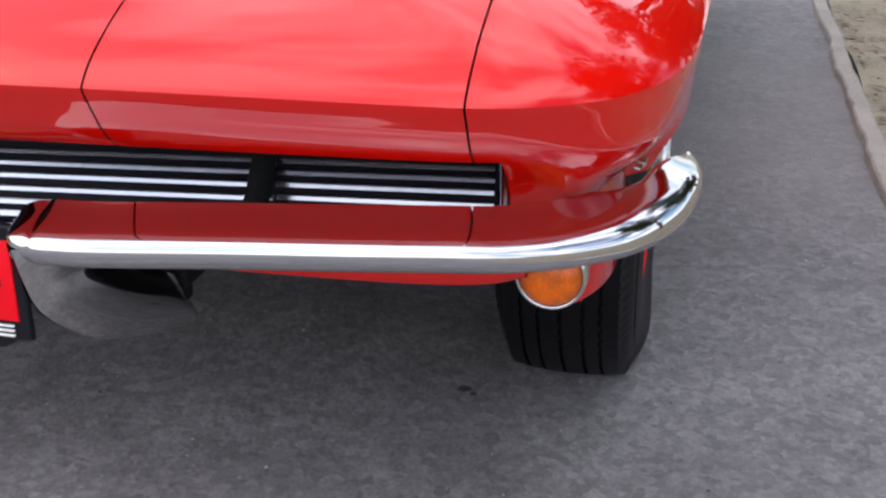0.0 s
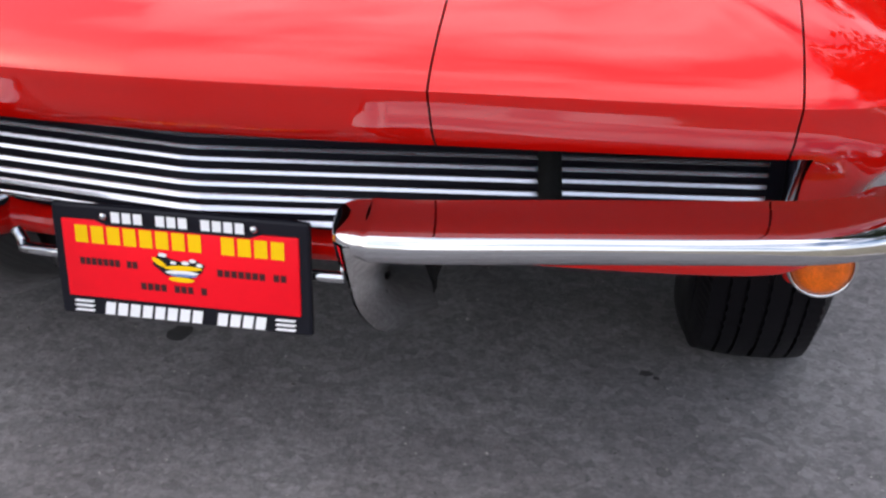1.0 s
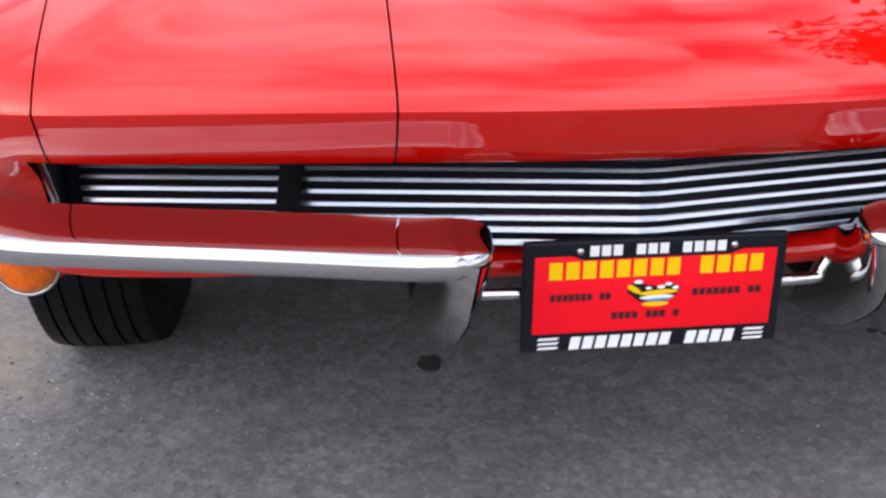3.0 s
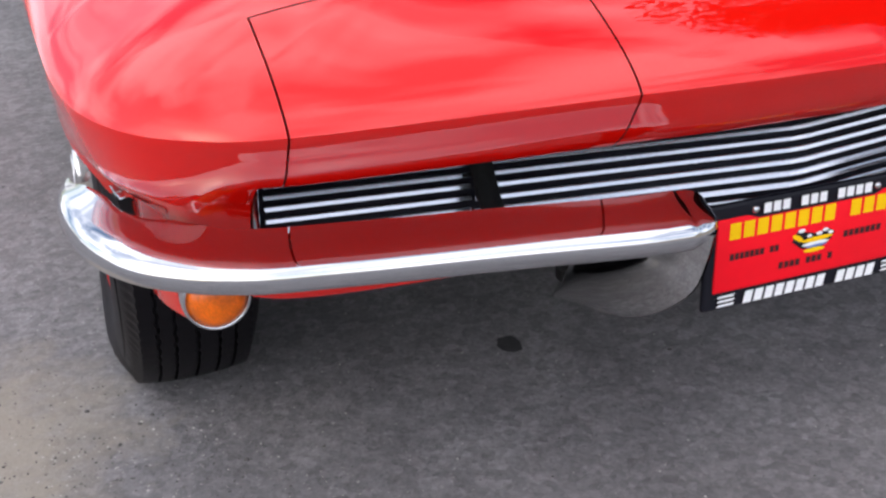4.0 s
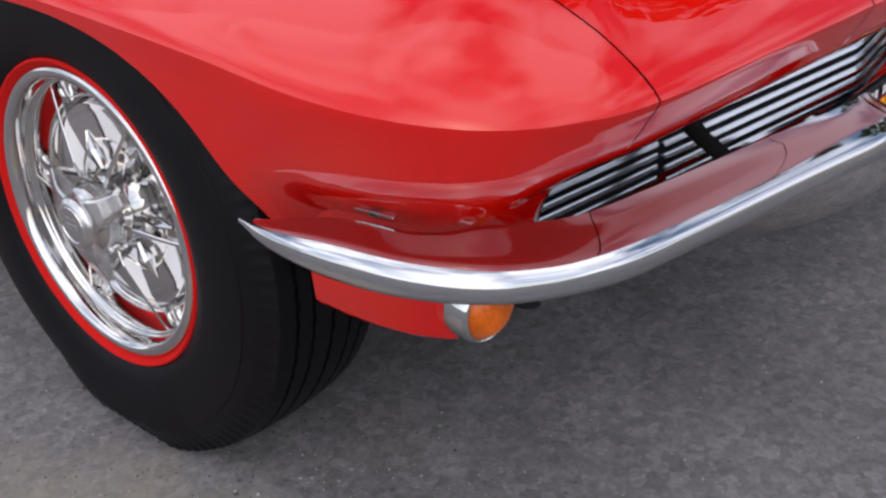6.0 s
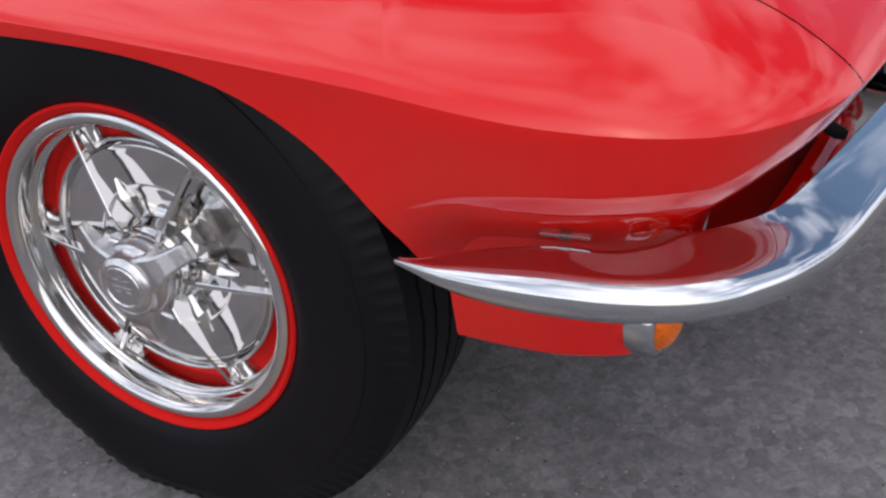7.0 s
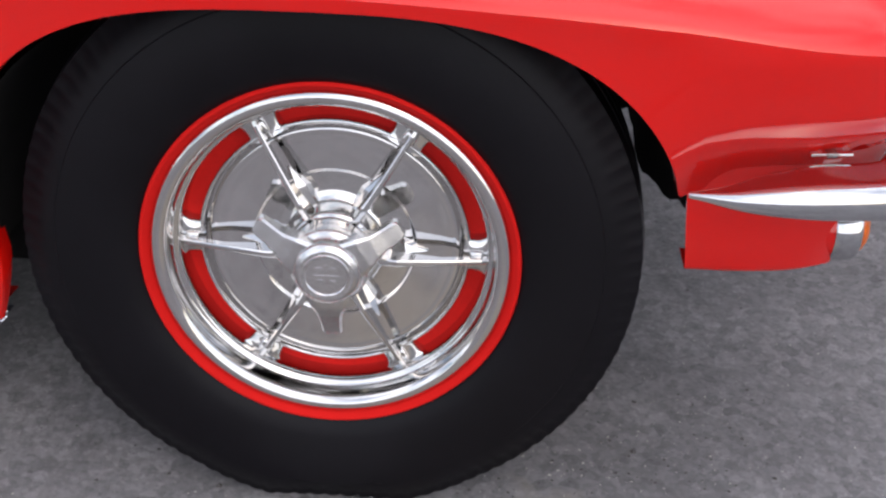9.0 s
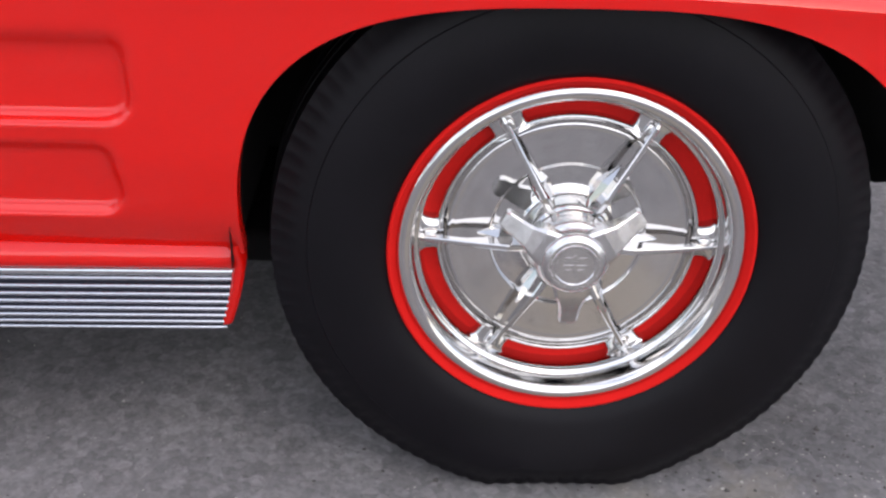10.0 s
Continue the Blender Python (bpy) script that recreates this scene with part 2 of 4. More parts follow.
bm = bmesh.new()
xs = [1.355 + 0.08 * i for i in range(30)] + [4.5, 8, 20, 60, 300]
ys = [-300, -40] + [-10 + 0.2 * i for i in range(100)] + [12, 20, 60, 300]
grid_mesh(bm, [[(x, y, 0.024 + 0.03 * noise.noise((x * 1.7, y * 1.7, 2)) + 0.012 * noise.noise((x * 7, y * 7, 5))) for y in ys] for x in xs])
bmesh.ops.recalc_face_normals(bm, faces=bm.faces)
tagged(part("verge", bm, DIRT), "bare brown earth verge beside the kerb", "verge", kind="structure")

# ---- the car ----
# x across, y towards the tail, z up; the front axle stands at y = 0
car = new("sports_car")
tagged(car, "red classic sports car with chrome bumpers parked on asphalt", "car")
AXLE, WHEELBASE = 0.339, 2.489

CREASE = [(0, -0.800, 0.611), (0.15, -0.795, 0.611), (0.308, -0.782, 0.611), (0.50, -0.762, 0.609), (0.678, -0.737, 0.606), (0.76, -0.705, 0.606),
          (0.82, -0.655, 0.608), (0.86, -0.58, 0.613), (0.878, -0.48, 0.620), (0.885, -0.35, 0.635), (0.888, -0.20, 0.646), (0.89, 0.0, 0.656), (0.89, 0.2, 0.660),
          (0.887, 0.5, 0.66), (0.88, 0.9, 0.665), (0.878, 1.4, 0.675), (0.885, 2.0, 0.69), (0.885, 2.49, 0.70), (0.86, 2.9, 0.70), (0.80, 3.25, 0.70), (0.72, 3.42, 0.70), (0.5, 3.52, 0.70), (0, 3.55, 0.70)]


def arch_top(y, middle):
    """Height of the wheel arch's edge over y, or None outside it."""
    half, power = (0.385, 2.6) if y < middle else (0.377, 3.2)
    s = abs(y - middle) / half
    return None if s >= 1 else 0.33 + 0.311 * (1 - s ** power) ** (1 / power)


def crease_stations():
    """Places along the crease, close together where the arches and the air vents begin."""
    fine = curve_through(CREASE, 40)
    want = []
    ys = set()
    for middle in (0.0, WHEELBASE):
        for i in range(0, 61):
            a = math.pi * i / 60
            c = math.cos(a)
            c = math.copysign(abs(c) ** 0.6, c)
            ys.add(round(middle - (0.385 if c > 0 else 0.377) * c, 4))
    for i in range(46):
        ys.add(round(0.44 + i * 0.0055 if i < 16 else 0.528 + (i - 16) * 0.0115, 4))
    ys |= {round(0.9 + 0.1 * i, 3) for i in range(12)}
    side = sorted(y for y in ys if y > -0.40)
    front = []
    gap = 0.0
    last = fine[0]
    front.append(fine[0])
    for p in fine[1:]:
        gap += (p - last).length
        last = p
        if p.y > -0.40:
            break
        if gap > 0.0095:
            front.append(p)
            gap = 0.0
    out = list(front)
    k = 0
    for y in side:
        while fine[k + 1].y < y or fine[k + 1].x < 0.86:
            k += 1
        a, b = fine[k], fine[k + 1]
        out.append(a.lerp(b, (y - a.y) / (b.y - a.y)))
    ylast = out[-1].y
    gap = 0.0
    last = out[-1]
    for p in fine:
        if p.y > ylast + 0.005 and (p.y > 2.4):
            gap += (p - last).length
            last = p
            if gap > 0.03:
                out.append(p)
                gap = 0.0
    out.append(fine[-1])
    return out


STATIONS = crease_stations()


def rise(d):
    """Height of the upper skin over the crease, d metres inward from it."""
    if d < 0.14:
        return 0.30 * ((d + 0.004) ** 0.6 - 0.004 ** 0.6)
    base = 0.30 * (0.144 ** 0.6 - 0.004 ** 0.6)
    return base + 0.097 * (1 - math.exp(-(d - 0.14) / 0.25))


def normal_in(i):
    """The way inward from the crease at a station, level."""
    a, b = STATIONS[max(i - 1, 0)], STATIONS[min(i + 1, len(STATIONS) - 1)]
    w = (b - a)
    if i == 0 or i == len(STATIONS) - 1:
        return Vector((0, 1 if i == 0 else -1, 0))
    return Vector((-w.y, w.x, 0)).normalized()


SPANS = [0, 0.002, 0.005, 0.009, 0.014, 0.02, 0.027, 0.035, 0.044, 0.054, 0.065, 0.077, 0.09, 0.105, 0.122, 0.14, 0.16, 0.18, 0.2, 0.225, 0.25, 0.28, 0.31, 0.35, 0.4, 0.46, 0.52, 0.58, 0.65, 0.72, 0.8, 0.88, 0.94, 1.0]


def upper_skin(i):
    """Points from the crease inward to the middle line of the hood and deck."""
    c = STATIONS[i]
    n = normal_in(i)
    ty = table(c.y, [(-0.80, -0.25), (-0.74, -0.2), (-0.6, -0.05), (-0.3, 0.15), (0.2, 0.4), (0.8, 0.85), (2.2, 2.2), (3.0, 2.7), (3.55, 2.95)])
    target = Vector((0, ty, 0))
    way = Vector((target.x - c.x, target.y - c.y, 0))
    length = way.length
    lean = max(0.35, (way.normalized()).dot(n))
    back = 0.02 * ease(0.3, 2.0, c.y)
    out = []
    for s in SPANS:
        p = c + way * s
        d = s * length * lerp(lean, 1.0, s)
        out.append(Vector((p.x, p.y, c.z + rise(d) - back * s)))
    return out


VENTS = ((0.505, 0.609, 0.466, 0.07), (0.391, 0.489, 0.494, 0.0))


def smooth_table(d, pairs):
    """The table rounded off over a centimetre or so, still nought at nought."""
    def mean(v):
        return sum(table(max(0.0, v + k * 0.0025), pairs) for k in range(-6, 7)) / 13
    return max(0.0, mean(d) - mean(0.0) * max(0.0, 1 - d / 0.02))


def inset(c, z):
    """How far the lower skin stands inside the crease at height z."""
    d = c.z - z
    nose = ease(0.85, 0.70, c.x) if c.y < 0 else 0.0
    flank = ease(-0.31, -0.45, c.y)
    tail = ease(2.9, 3.4, c.y)
    side = smooth_table(d, [(0, 0), (0.02, 0.004), (0.09, 0.010), (0.2, 0.020), (0.27, 0.036), (0.33, 0.068), (0.45, 0.10)])
    k = 1 + 0.30 * ease(-0.42, -0.72, c.y)
    corner = smooth_table(max(0.0, d - 1.15 * max(0.0, c.z - 0.611)) * k, [(0, 0), (0.03, 0.006), (0.06, 0.0140), (0.075, 0.0185), (0.09, 0.0255), (0.105, 0.0360), (0.12, 0.0505), (0.135, 0.068), (0.15, 0.083), (0.18, 0.100), (0.22, 0.113), (0.3, 0.128), (0.7, 0.14)]) / k
    front = smooth_table(d, [(0, 0), (0.03, 0.0165), (0.052, 0.030), (0.064, 0.041), (0.075, 0.056), (0.09, 0.080), (0.11, 0.105), (0.14, 0.120), (0.2, 0.127), (0.4, 0.13)])
    deep = lerp(lerp(side, corner, max(flank, tail * 0.8)), front, nose)
    if c.y > 0.3:
        for lo, hi, begin, slope in VENTS:
            y0 = begin + (hi - z) * slope
            # a hollow with rounded corners: dy and dz run inward from its edges
            dy, dz = c.y - y0, min(hi - z, z - lo)
            r = 0.030
            edge = r - math.hypot(max(0.0, r - dy), max(0.0, r - dz)) if dy < r or dz < r else min(dy, dz)
            soft = lerp(0.013, 0.022, ease(0.3, 0.7, (z - lo) / (hi - lo)))
            deep += 0.016 * ease(0.0, soft, edge) * ease(0.86, 0.80, c.y)
            ledge = ease(lo - 0.006, lo - 0.002, z) * ease(lo + 0.003, lo - 0.001, z) * ease(y0 + 0.004, y0 + 0.035, c.y) * ease(0.86, 0.82, c.y)
            deep -= 0.002 * ledge
    return deep


LIP, OPENING_FOOT, OPENING_HALF, SKIRT = 0.537, 0.400, 0.700, 0.440
LEVELS = [0.605 - 0.0052 * i for i in range(1, 13)] + [LIP] + [LIP - 0.0046 * i for i in range(1, 34)] + [0.384 - 0.009 * i for i in range(0, 7)]


def lower_skin(i):
    """Points from the crease down to the lower edge, stopped by the wheel arches."""
    c = STATIONS[i]
    n = normal_in(i)
    stop = SKIRT if c.y < 0.2 else 0.330
    for middle in (0.0, WHEELBASE):
        top = arch_top(c.y, middle)
        if top is not None:
            stop = max(stop, top)
    out = []
    for z0 in [None] + LEVELS:
        if z0 is None:
            out.append(c.copy())
            continue
        z = c.z - (0.605 - z0) * (c.z - LIP) / (0.605 - LIP) if z0 > LIP else z0
        z = max(z, stop)
        q = c + n * inset(c, z)
        out.append(Vector((q.x, q.y, z)))
    return out


def half_body(bm, mirror):
    s = -1 if mirror else 1
    up = [[Vector((s * p.x, p.y, p.z)) for p in upper_skin(i)] for i in range(len(STATIONS))]
    grid_mesh(bm, up, flip=mirror)
    down = [[Vector((s * p.x, p.y, p.z)) for p in lower_skin(i)] for i in range(len(STATIONS))]
    grid_mesh(bm, down, flip=not mirror)
    # rolled flange along the arches and the lip over the grille
    edge = []
    for i, row in enumerate(down):
        inward = normal_in(i)
        edge.append([row[-1], row[-1] + Vector((s * inward.x, inward.y, 0)) * 0.006 + Vector((0, 0, 0.001)), row[-1] + Vector((s * inward.x, inward.y, 0)) * 0.022])
    grid_mesh(bm, edge, flip=not mirror)


bm = bmesh.new()
half_body(bm, False)
half_body(bm, True)
bmesh.ops.remove_doubles(bm, verts=bm.verts, dist=0.0002)
# the opening of the grille
for s in (-1, 1):
    faces = [f for f in bm.faces if f.calc_center_median().y < -0.4 and f.calc_center_median().z < LIP + 0.002]
    bmesh.ops.bisect_plane(bm, geom=list({e for f in faces for e in f.edges}) + faces + list({v for f in faces for v in f.verts}), plane_co=(s * OPENING_HALF, 0, 0), plane_no=(1, 0, 0), dist=1e-5)
gone = [f for f in bm.faces if abs(f.calc_center_median().x) < OPENING_HALF and f.calc_center_median().y < -0.4 and OPENING_FOOT < f.calc_center_median().z < LIP]
bmesh.ops.delete(bm, geom=gone, context="FACES")
# the gaps round the headlamp doors
DOOR_IN, DOOR_OUT, DOOR_BACK, GAP = 0.308, 0.674, -0.592, 0.0012
for s in (-1, 1):
    for x in (DOOR_IN, DOOR_OUT):
        for g in (-GAP, GAP):
            faces = [f for f in bm.faces if f.calc_center_median().y < -0.3 and f.calc_center_median().z > 0.50]
            bmesh.ops.bisect_plane(bm, geom=list({e for f in faces for e in f.edges}) + faces + list({v for f in faces for v in f.verts}), plane_co=(s * (x + g), 0, 0), plane_no=(1, 0, 0), dist=1e-5)
for g in (-GAP, GAP):
    faces = [f for f in bm.faces if f.calc_center_median().y < -0.3 and f.calc_center_median().z > 0.50 and DOOR_IN - 0.01 < abs(f.calc_center_median().x) < DOOR_OUT + 0.01]
    bmesh.ops.bisect_plane(bm, geom=list({e for f in faces for e in f.edges}) + faces + list({v for f in faces for v in f.verts}), plane_co=(0, DOOR_BACK + g, 0), plane_no=(0, 1, 0), dist=1e-5)


def in_gap(c):
    if c.y > DOOR_BACK + GAP or c.z < 0.5385:
        return False
    a = abs(c.x)
    if not DOOR_IN - GAP < a < DOOR_OUT + GAP:
        return False
    return abs(a - DOOR_IN) < GAP or abs(a - DOOR_OUT) < GAP or abs(c.y - DOOR_BACK) < GAP


def on_door(c):
    return c.y < DOOR_BACK and c.z > 0.50 and DOOR_IN < abs(c.x) < DOOR_OUT


bmesh.ops.delete(bm, geom=[f for f in bm.faces if in_gap(f.calc_center_median())], context="FACES")
doors = {}
for s in (-1, 1):
    piece = bm.copy()
    bmesh.ops.delete(piece, geom=[f for f in piece.faces if not (on_door(f.calc_center_median()) and f.calc_center_median().x * s > 0)], context="FACES")
    doors[s] = piece
bmesh.ops.delete(bm, geom=[f for f in bm.faces if on_door(f.calc_center_median())], context="FACES")


def sharpen(b, degrees):
    b.normal_update()
    for e in b.edges:
        m = (e.verts[0].co + e.verts[1].co) / 2
        if 0.42 < m.y < 0.90 and 0.37 < m.z < 0.625:
            continue
        if len(e.link_faces) == 2 and e.calc_face_angle(0) > radians(degrees):
            e.smooth = False


for b in (bm, doors[-1], doors[1]):
    sharpen(b, 28)
body = part("body", bm, RED, car, "glossy red body shell with a sharp crease round the nose")
for s in (-1, 1):
    part("headlamp_door", doors[s], RED, car, "closed red headlamp door")

# dark inside: floor, wheel wells, the space behind the gaps
bm = bmesh.new()
box(bm, (-0.60, -0.12, 0.20), (0.60, 3.3, 0.25), 0.01)
box(bm, (-0.46, -0.48, 0.40), (0.46, 0.55, 0.60), 0.02)
box(bm, (-0.62, 0.42, 0.20), (0.62, 2.05, 0.30), 0.01)
part("chassis", bm, DARK, car, "dark underside")
for s in (-1, 1):
    for y in (0.0, WHEELBASE):
        bm = bmesh.new()
        rows = []
        for i in range(49):
            a = min(math.pi * 0.955, max(0.0, math.pi * (i - 4) / 44))
            c, sn = math.cos(a), math.sin(a)
            ry = 0.388 * math.copysign(abs(c) ** 0.72, c)
            rz = 0.3 * sn ** 0.72 - 0.004 * max(0, 4 - i)
            rows.append([(s * 0.47, y + ry * 0.1, 0.27), (s * 0.47, y + ry, AXLE + rz), (s * (0.832 + 0.014 * ease(0.20, 0.36, ry) - 0.036 * ease(0.20, 0.36, -ry) * ease(0.17, 0.10, rz)), y + ry, AXLE + rz)])
        grid_mesh(bm, rows)
        if y == 0.0:
            flap = [[(s * lerp(0.48, 0.806, i / 8), -0.384 - 0.003 * math.sin(i), z) for z in (0.56, 0.50, max(0.31, lerp(0.31, 0.415, i / 8)) + 0.01 * noise.noise((i * 0.9, s, 3)))] for i in range(-7, 9)]
            grid_mesh(bm, flap)
        part("wheel_well", bm, DARK, car, "black wheel well")
# dull dark red sheet behind the lip and the door gaps
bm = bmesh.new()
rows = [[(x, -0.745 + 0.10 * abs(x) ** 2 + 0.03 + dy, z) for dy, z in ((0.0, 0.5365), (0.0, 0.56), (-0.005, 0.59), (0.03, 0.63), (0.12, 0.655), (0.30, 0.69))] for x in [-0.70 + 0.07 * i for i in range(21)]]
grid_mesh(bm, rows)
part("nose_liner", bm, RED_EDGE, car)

# grille
bm = bmesh.new()


def grille_y(x):
    return -0.650 + 0.137 * abs(x)


rows = [[(x, grille_y(x) + 0.035 + dy, z) for dy, z in ((-0.03, 0.37), (0.0, 0.375), (0.0, 0.540), (-0.11, 0.545))] for x in (-0.712, -0.45, -0.2, 0, 0.2, 0.45, 0.712)]
grid_mesh(bm, rows)
for s in (-1, 1):
    box(bm, (s * 0.700 - 0.004, -0.596, 0.40), (s * 0.700 + 0.004, -0.50, 0.535))
part("grille_back", bm, BLACK, car, "black recess behind the grille bars")
BARS = [0.5035, 0.489, 0.4755, 0.461, 0.4455, 0.430, 0.4155, 0.400]
BLADE = [(-0.0040, -0.0042), (-0.0050, -0.0036), (-0.0027, 0.0012), (-0.0014, 0.0030), (0.0010, 0.0038), (0.0042, -0.0030)]


def blade(points, size=0.85):
    """A grille bar: a thin blade whose face leans back a little."""
    bm = bmesh.new()
    vs = grid_mesh(bm, [[(x, y + dy * size, z + dz * size) for dy, dz in BLADE] for x, y, z in points], close_v=True)
    bm.faces.new(vs[0])
    bm.faces.new(vs[-1][::-1])
    bmesh.ops.recalc_face_normals(bm, faces=bm.faces)
    return bm


def bar_size(z):
    """The bars get thinner towards the top of the grille."""
    return lerp(0.90, 0.80, (z - min(BARS)) / (max(BARS) - min(BARS)))


for k, z in enumerate(BARS):
    half = 0.424
    bar = blade([(x, grille_y(x) - 0.002 * max(0, k - 1), z) for x in (-half, -half * 0.66, -half * 0.33, -0.012, 0.012, half * 0.33, half * 0.66, half)], bar_size(z))
    part("grille_bar", bar, BRIGHT, car, "bright horizontal grille bar", smooth=False)
for s in (-1, 1):
    for z in BARS:
        bar = blade([(s * x, grille_y(x), z) for x in (0.426, 0.52, 0.60, 0.672)], 0.85)
        part("grille_bar", bar, BRIGHT, car, "short bright bar at the grille's end", smooth=False)
    bm = bmesh.new()
    # a flat arm slanting from the top of the grille forward and down to the bumper
    arm = [[(s * (x + w), y + dy, z) for w, dy in ((-0.013, 0.0), (0.013, 0.0), (0.013, 0.012), (-0.013, 0.012))] for x, y, z in ((0.417, -0.592, 0.530), (0.420, -0.612, 0.500), (0.426, -0.652, 0.468), (0.431, -0.700, 0.445))]
    grid_mesh(bm, arm, close_v=True)
    bmesh.ops.recalc_face_normals(bm, faces=bm.faces)
    part("grille_post", bm, DARK, car, "black bumper arm crossing the grille")
    bm = bmesh.new()
    box(bm, (s * 0.262 - 0.017, -0.545, 0.288), (s * 0.262 + 0.017, -0.48, 0.335), 0.006)
    box(bm, (s * 0.266 - 0.011, -0.549, 0.270), (s * 0.266 + 0.011, -0.52, 0.292), 0.005)
    box(bm, (s * 0.265 - 0.012, -0.53, 0.32), (s * 0.265 + 0.012, -0.48, 0.44), 0.004)
    hook = part("tow_bracket", bm, DARK, car, "dark bracket with bright bolts under the bumper")
    bm = bmesh.new()
    tube(bm, [(s * 0.253, -0.551, 0.246), (s * 0.253, -0.551, 0.262), (s * 0.254, -0.551, 0.278)], 0.0048, 10)
    part("bolt", bm, STRAP, hook, "hanging bolt")
    bm = bmesh.new()
    lathe(bm, [(0.0001, 0.006), (0.006, 0.006), (0.0075, 0.001), (0.0075, -0.006)], 6)
    bm.transform(pose(s * 0.268, -0.551, 0.296, 0, 0, 90))
    part("bolt", bm, CHROME, hook, "bright bolt", smooth=False)
    bm = bmesh.new()
    tube(bm, [(s * 0.692, -0.604, 0.425), (s * 0.693, -0.613, 0.47), (s * 0.697, -0.642, 0.528)], 0.0048, 8)
    part("grille_end_trim", bm, BRIGHT, car, "bright trim at the grille's end")

# bumpers
BUMPER = [(0.243, -0.8155), (0.27, -0.815), (0.32, -0.811), (0.45, -0.789), (0.60, -0.766), (0.70, -0.747), (0.76, -0.724), (0.802, -0.699), (0.837, -0.672), (0.864, -0.634), (0.886, -0.575), (0.897, -0.50), (0.894, -0.43), (0.880, -0.374)]
SECTION = [(-0.060, 0.019), (-0.0605, 0.0302), (-0.058, 0.0328), (-0.052, 0.0288), (-0.044, 0.0246), (-0.034, 0.0203), (-0.024, 0.0162), (-0.014, 0.0120), (-0.007, 0.0088), (-0.0035, 0.0062), (-0.001, 0.0015), (0, -0.005), (-0.0006, -0.012), (-0.004, -0.0185), (-0.012, -0.0228), (-0.030, -0.0235), (-0.055, -0.010)]


def bumper(s):
    path = curve_through([(x, y, 0) for x, y in BUMPER], 8)
    rings = []
    total = len(path) - 1
    for i, p in enumerate(path):
        a, b = path[max(i - 1, 0)], path[min(i + 1, total)]
        w = (b - a).normalized()
        out = Vector((w.y, -w.x, 0))
        along = i / total
        size = lerp(1.0, 0.30, ease(0.76, 1.0, along) ** 1.5) * lerp(1.0, 0.25, max(0.0, (along - 0.90) / 0.10) ** 2)
        rounding = ease(-0.06, 0.03, along)
        lift = 0.004 * ease(0.6, 1, along) + 0.004 * ease(0.5, 0.68, along) * ease(0.96, 0.80, along) - 0.010 * min(1.0, max(0.0, (0.66 - p.x) / 0.43))
        wide = 1 + 0.35 * ease(0.42, 0.62, along)
        deep = wide - 0.42 * ease(0.60, 0.80, along)
        ring = []
        for o, z in SECTION:
            if z > 0 and o < -0.014:
                z = lerp(z, 0.0121 + 0.22 * (z - 0.0121), lerp(0.08, 0.85, ease(0.42, 0.62, along)) * (1 - 0.6 * ease(0.74, 0.9, along)))
                z = lerp(0.0118, z, (deep / wide) ** 1.8)
            q = p + out * (o * size * deep * lerp(0.92, 1, rounding))
            ring.append((s * q.x, q.y + 0.012 * (1 - rounding), 0.462 + lift + z * (size * wide if z > 0 else lerp(size, 1.0, 0.1)) * lerp(0.72, 1, rounding)))
        rings.append(ring)
    # the inner end is domed: the section shrinks towards its core as it runs inward
    first = [Vector(q) for q in rings[0]]
    core = Vector((s * BUMPER[0][0], -0.767, 0.458))
    dome = []
    for j in range(10, 0, -1):
        a = math.pi / 2 * j / 10.3
        dome.append([core + (q - core) * math.cos(a) ** 0.7 - Vector((s * 0.036 * math.sin(a), 0, 0)) for q in first])
    rings = dome + rings
    bm = bmesh.new()
    vs = grid_mesh(bm, rings, close_v=True)
    bm.faces.new(vs[0])
    bm.faces.new(vs[-1][::-1])
    bmesh.ops.recalc_face_normals(bm, faces=bm.faces)
    sharpen(bm, 50)
    ob = part("bumper", bm, CHROME, car, "chrome front bumper half wrapping round the corner")
    # the fang at the inner end, which sweeps down and back
    lead = curve_through([(-0.814, 0.448), (-0.810, 0.415), (-0.793, 0.370), (-0.742, 0.322), (-0.676, 0.281), (-0.600, 0.253), (-0.525, 0.238)], 5)
    trail = curve_through([(-0.70, 0.445), (-0.69, 0.435), (-0.67, 0.42), (-0.64, 0.40), (-0.60, 0.37), (-0.55, 0.32), (-0.515, 0.245)], 5)
    bm = bmesh.new()
    sides = []
    for thick in (0, 1):
        rows = []
        for i, (a, b) in enumerate(zip(lead, trail)):
            row = []
            for k in range(9):
                t = k / 8
                y, z = lerp(a[0], b[0], t), lerp(a[1], b[1], t)
                bow = 0.226 + 0.030 * (i / (len(lead) - 1)) + 0.014 * math.sin(math.pi * t * 0.5)
                half = 0.025 * math.sin(math.pi * min(0.985, t * 0.98 + 0.0005)) ** 0.42 * (1 - 0.45 * t) * (1 - 0.35 * i / (len(lead) - 1))
                fillet = 0.034 * max(0.0, 1 - max(0.0, 0.440 - z) / 0.040) ** 2 * min(1.0, t * 6) if thick else 0.0
                row.append((s * (bow + (half + fillet if thick else -half)), y, z))
            rows.append(row)
        sides.append(rows)
    grid_mesh(bm, sides[0])
    grid_mesh(bm, sides[1])
    bmesh.ops.remove_doubles(bm, verts=bm.verts, dist=0.0003)
    bmesh.ops.recalc_face_normals(bm, faces=bm.faces)
    part("bumper_guard", bm, COVER, ob, "chrome guard sweeping down and back")


bumper(1)
bumper(-1)

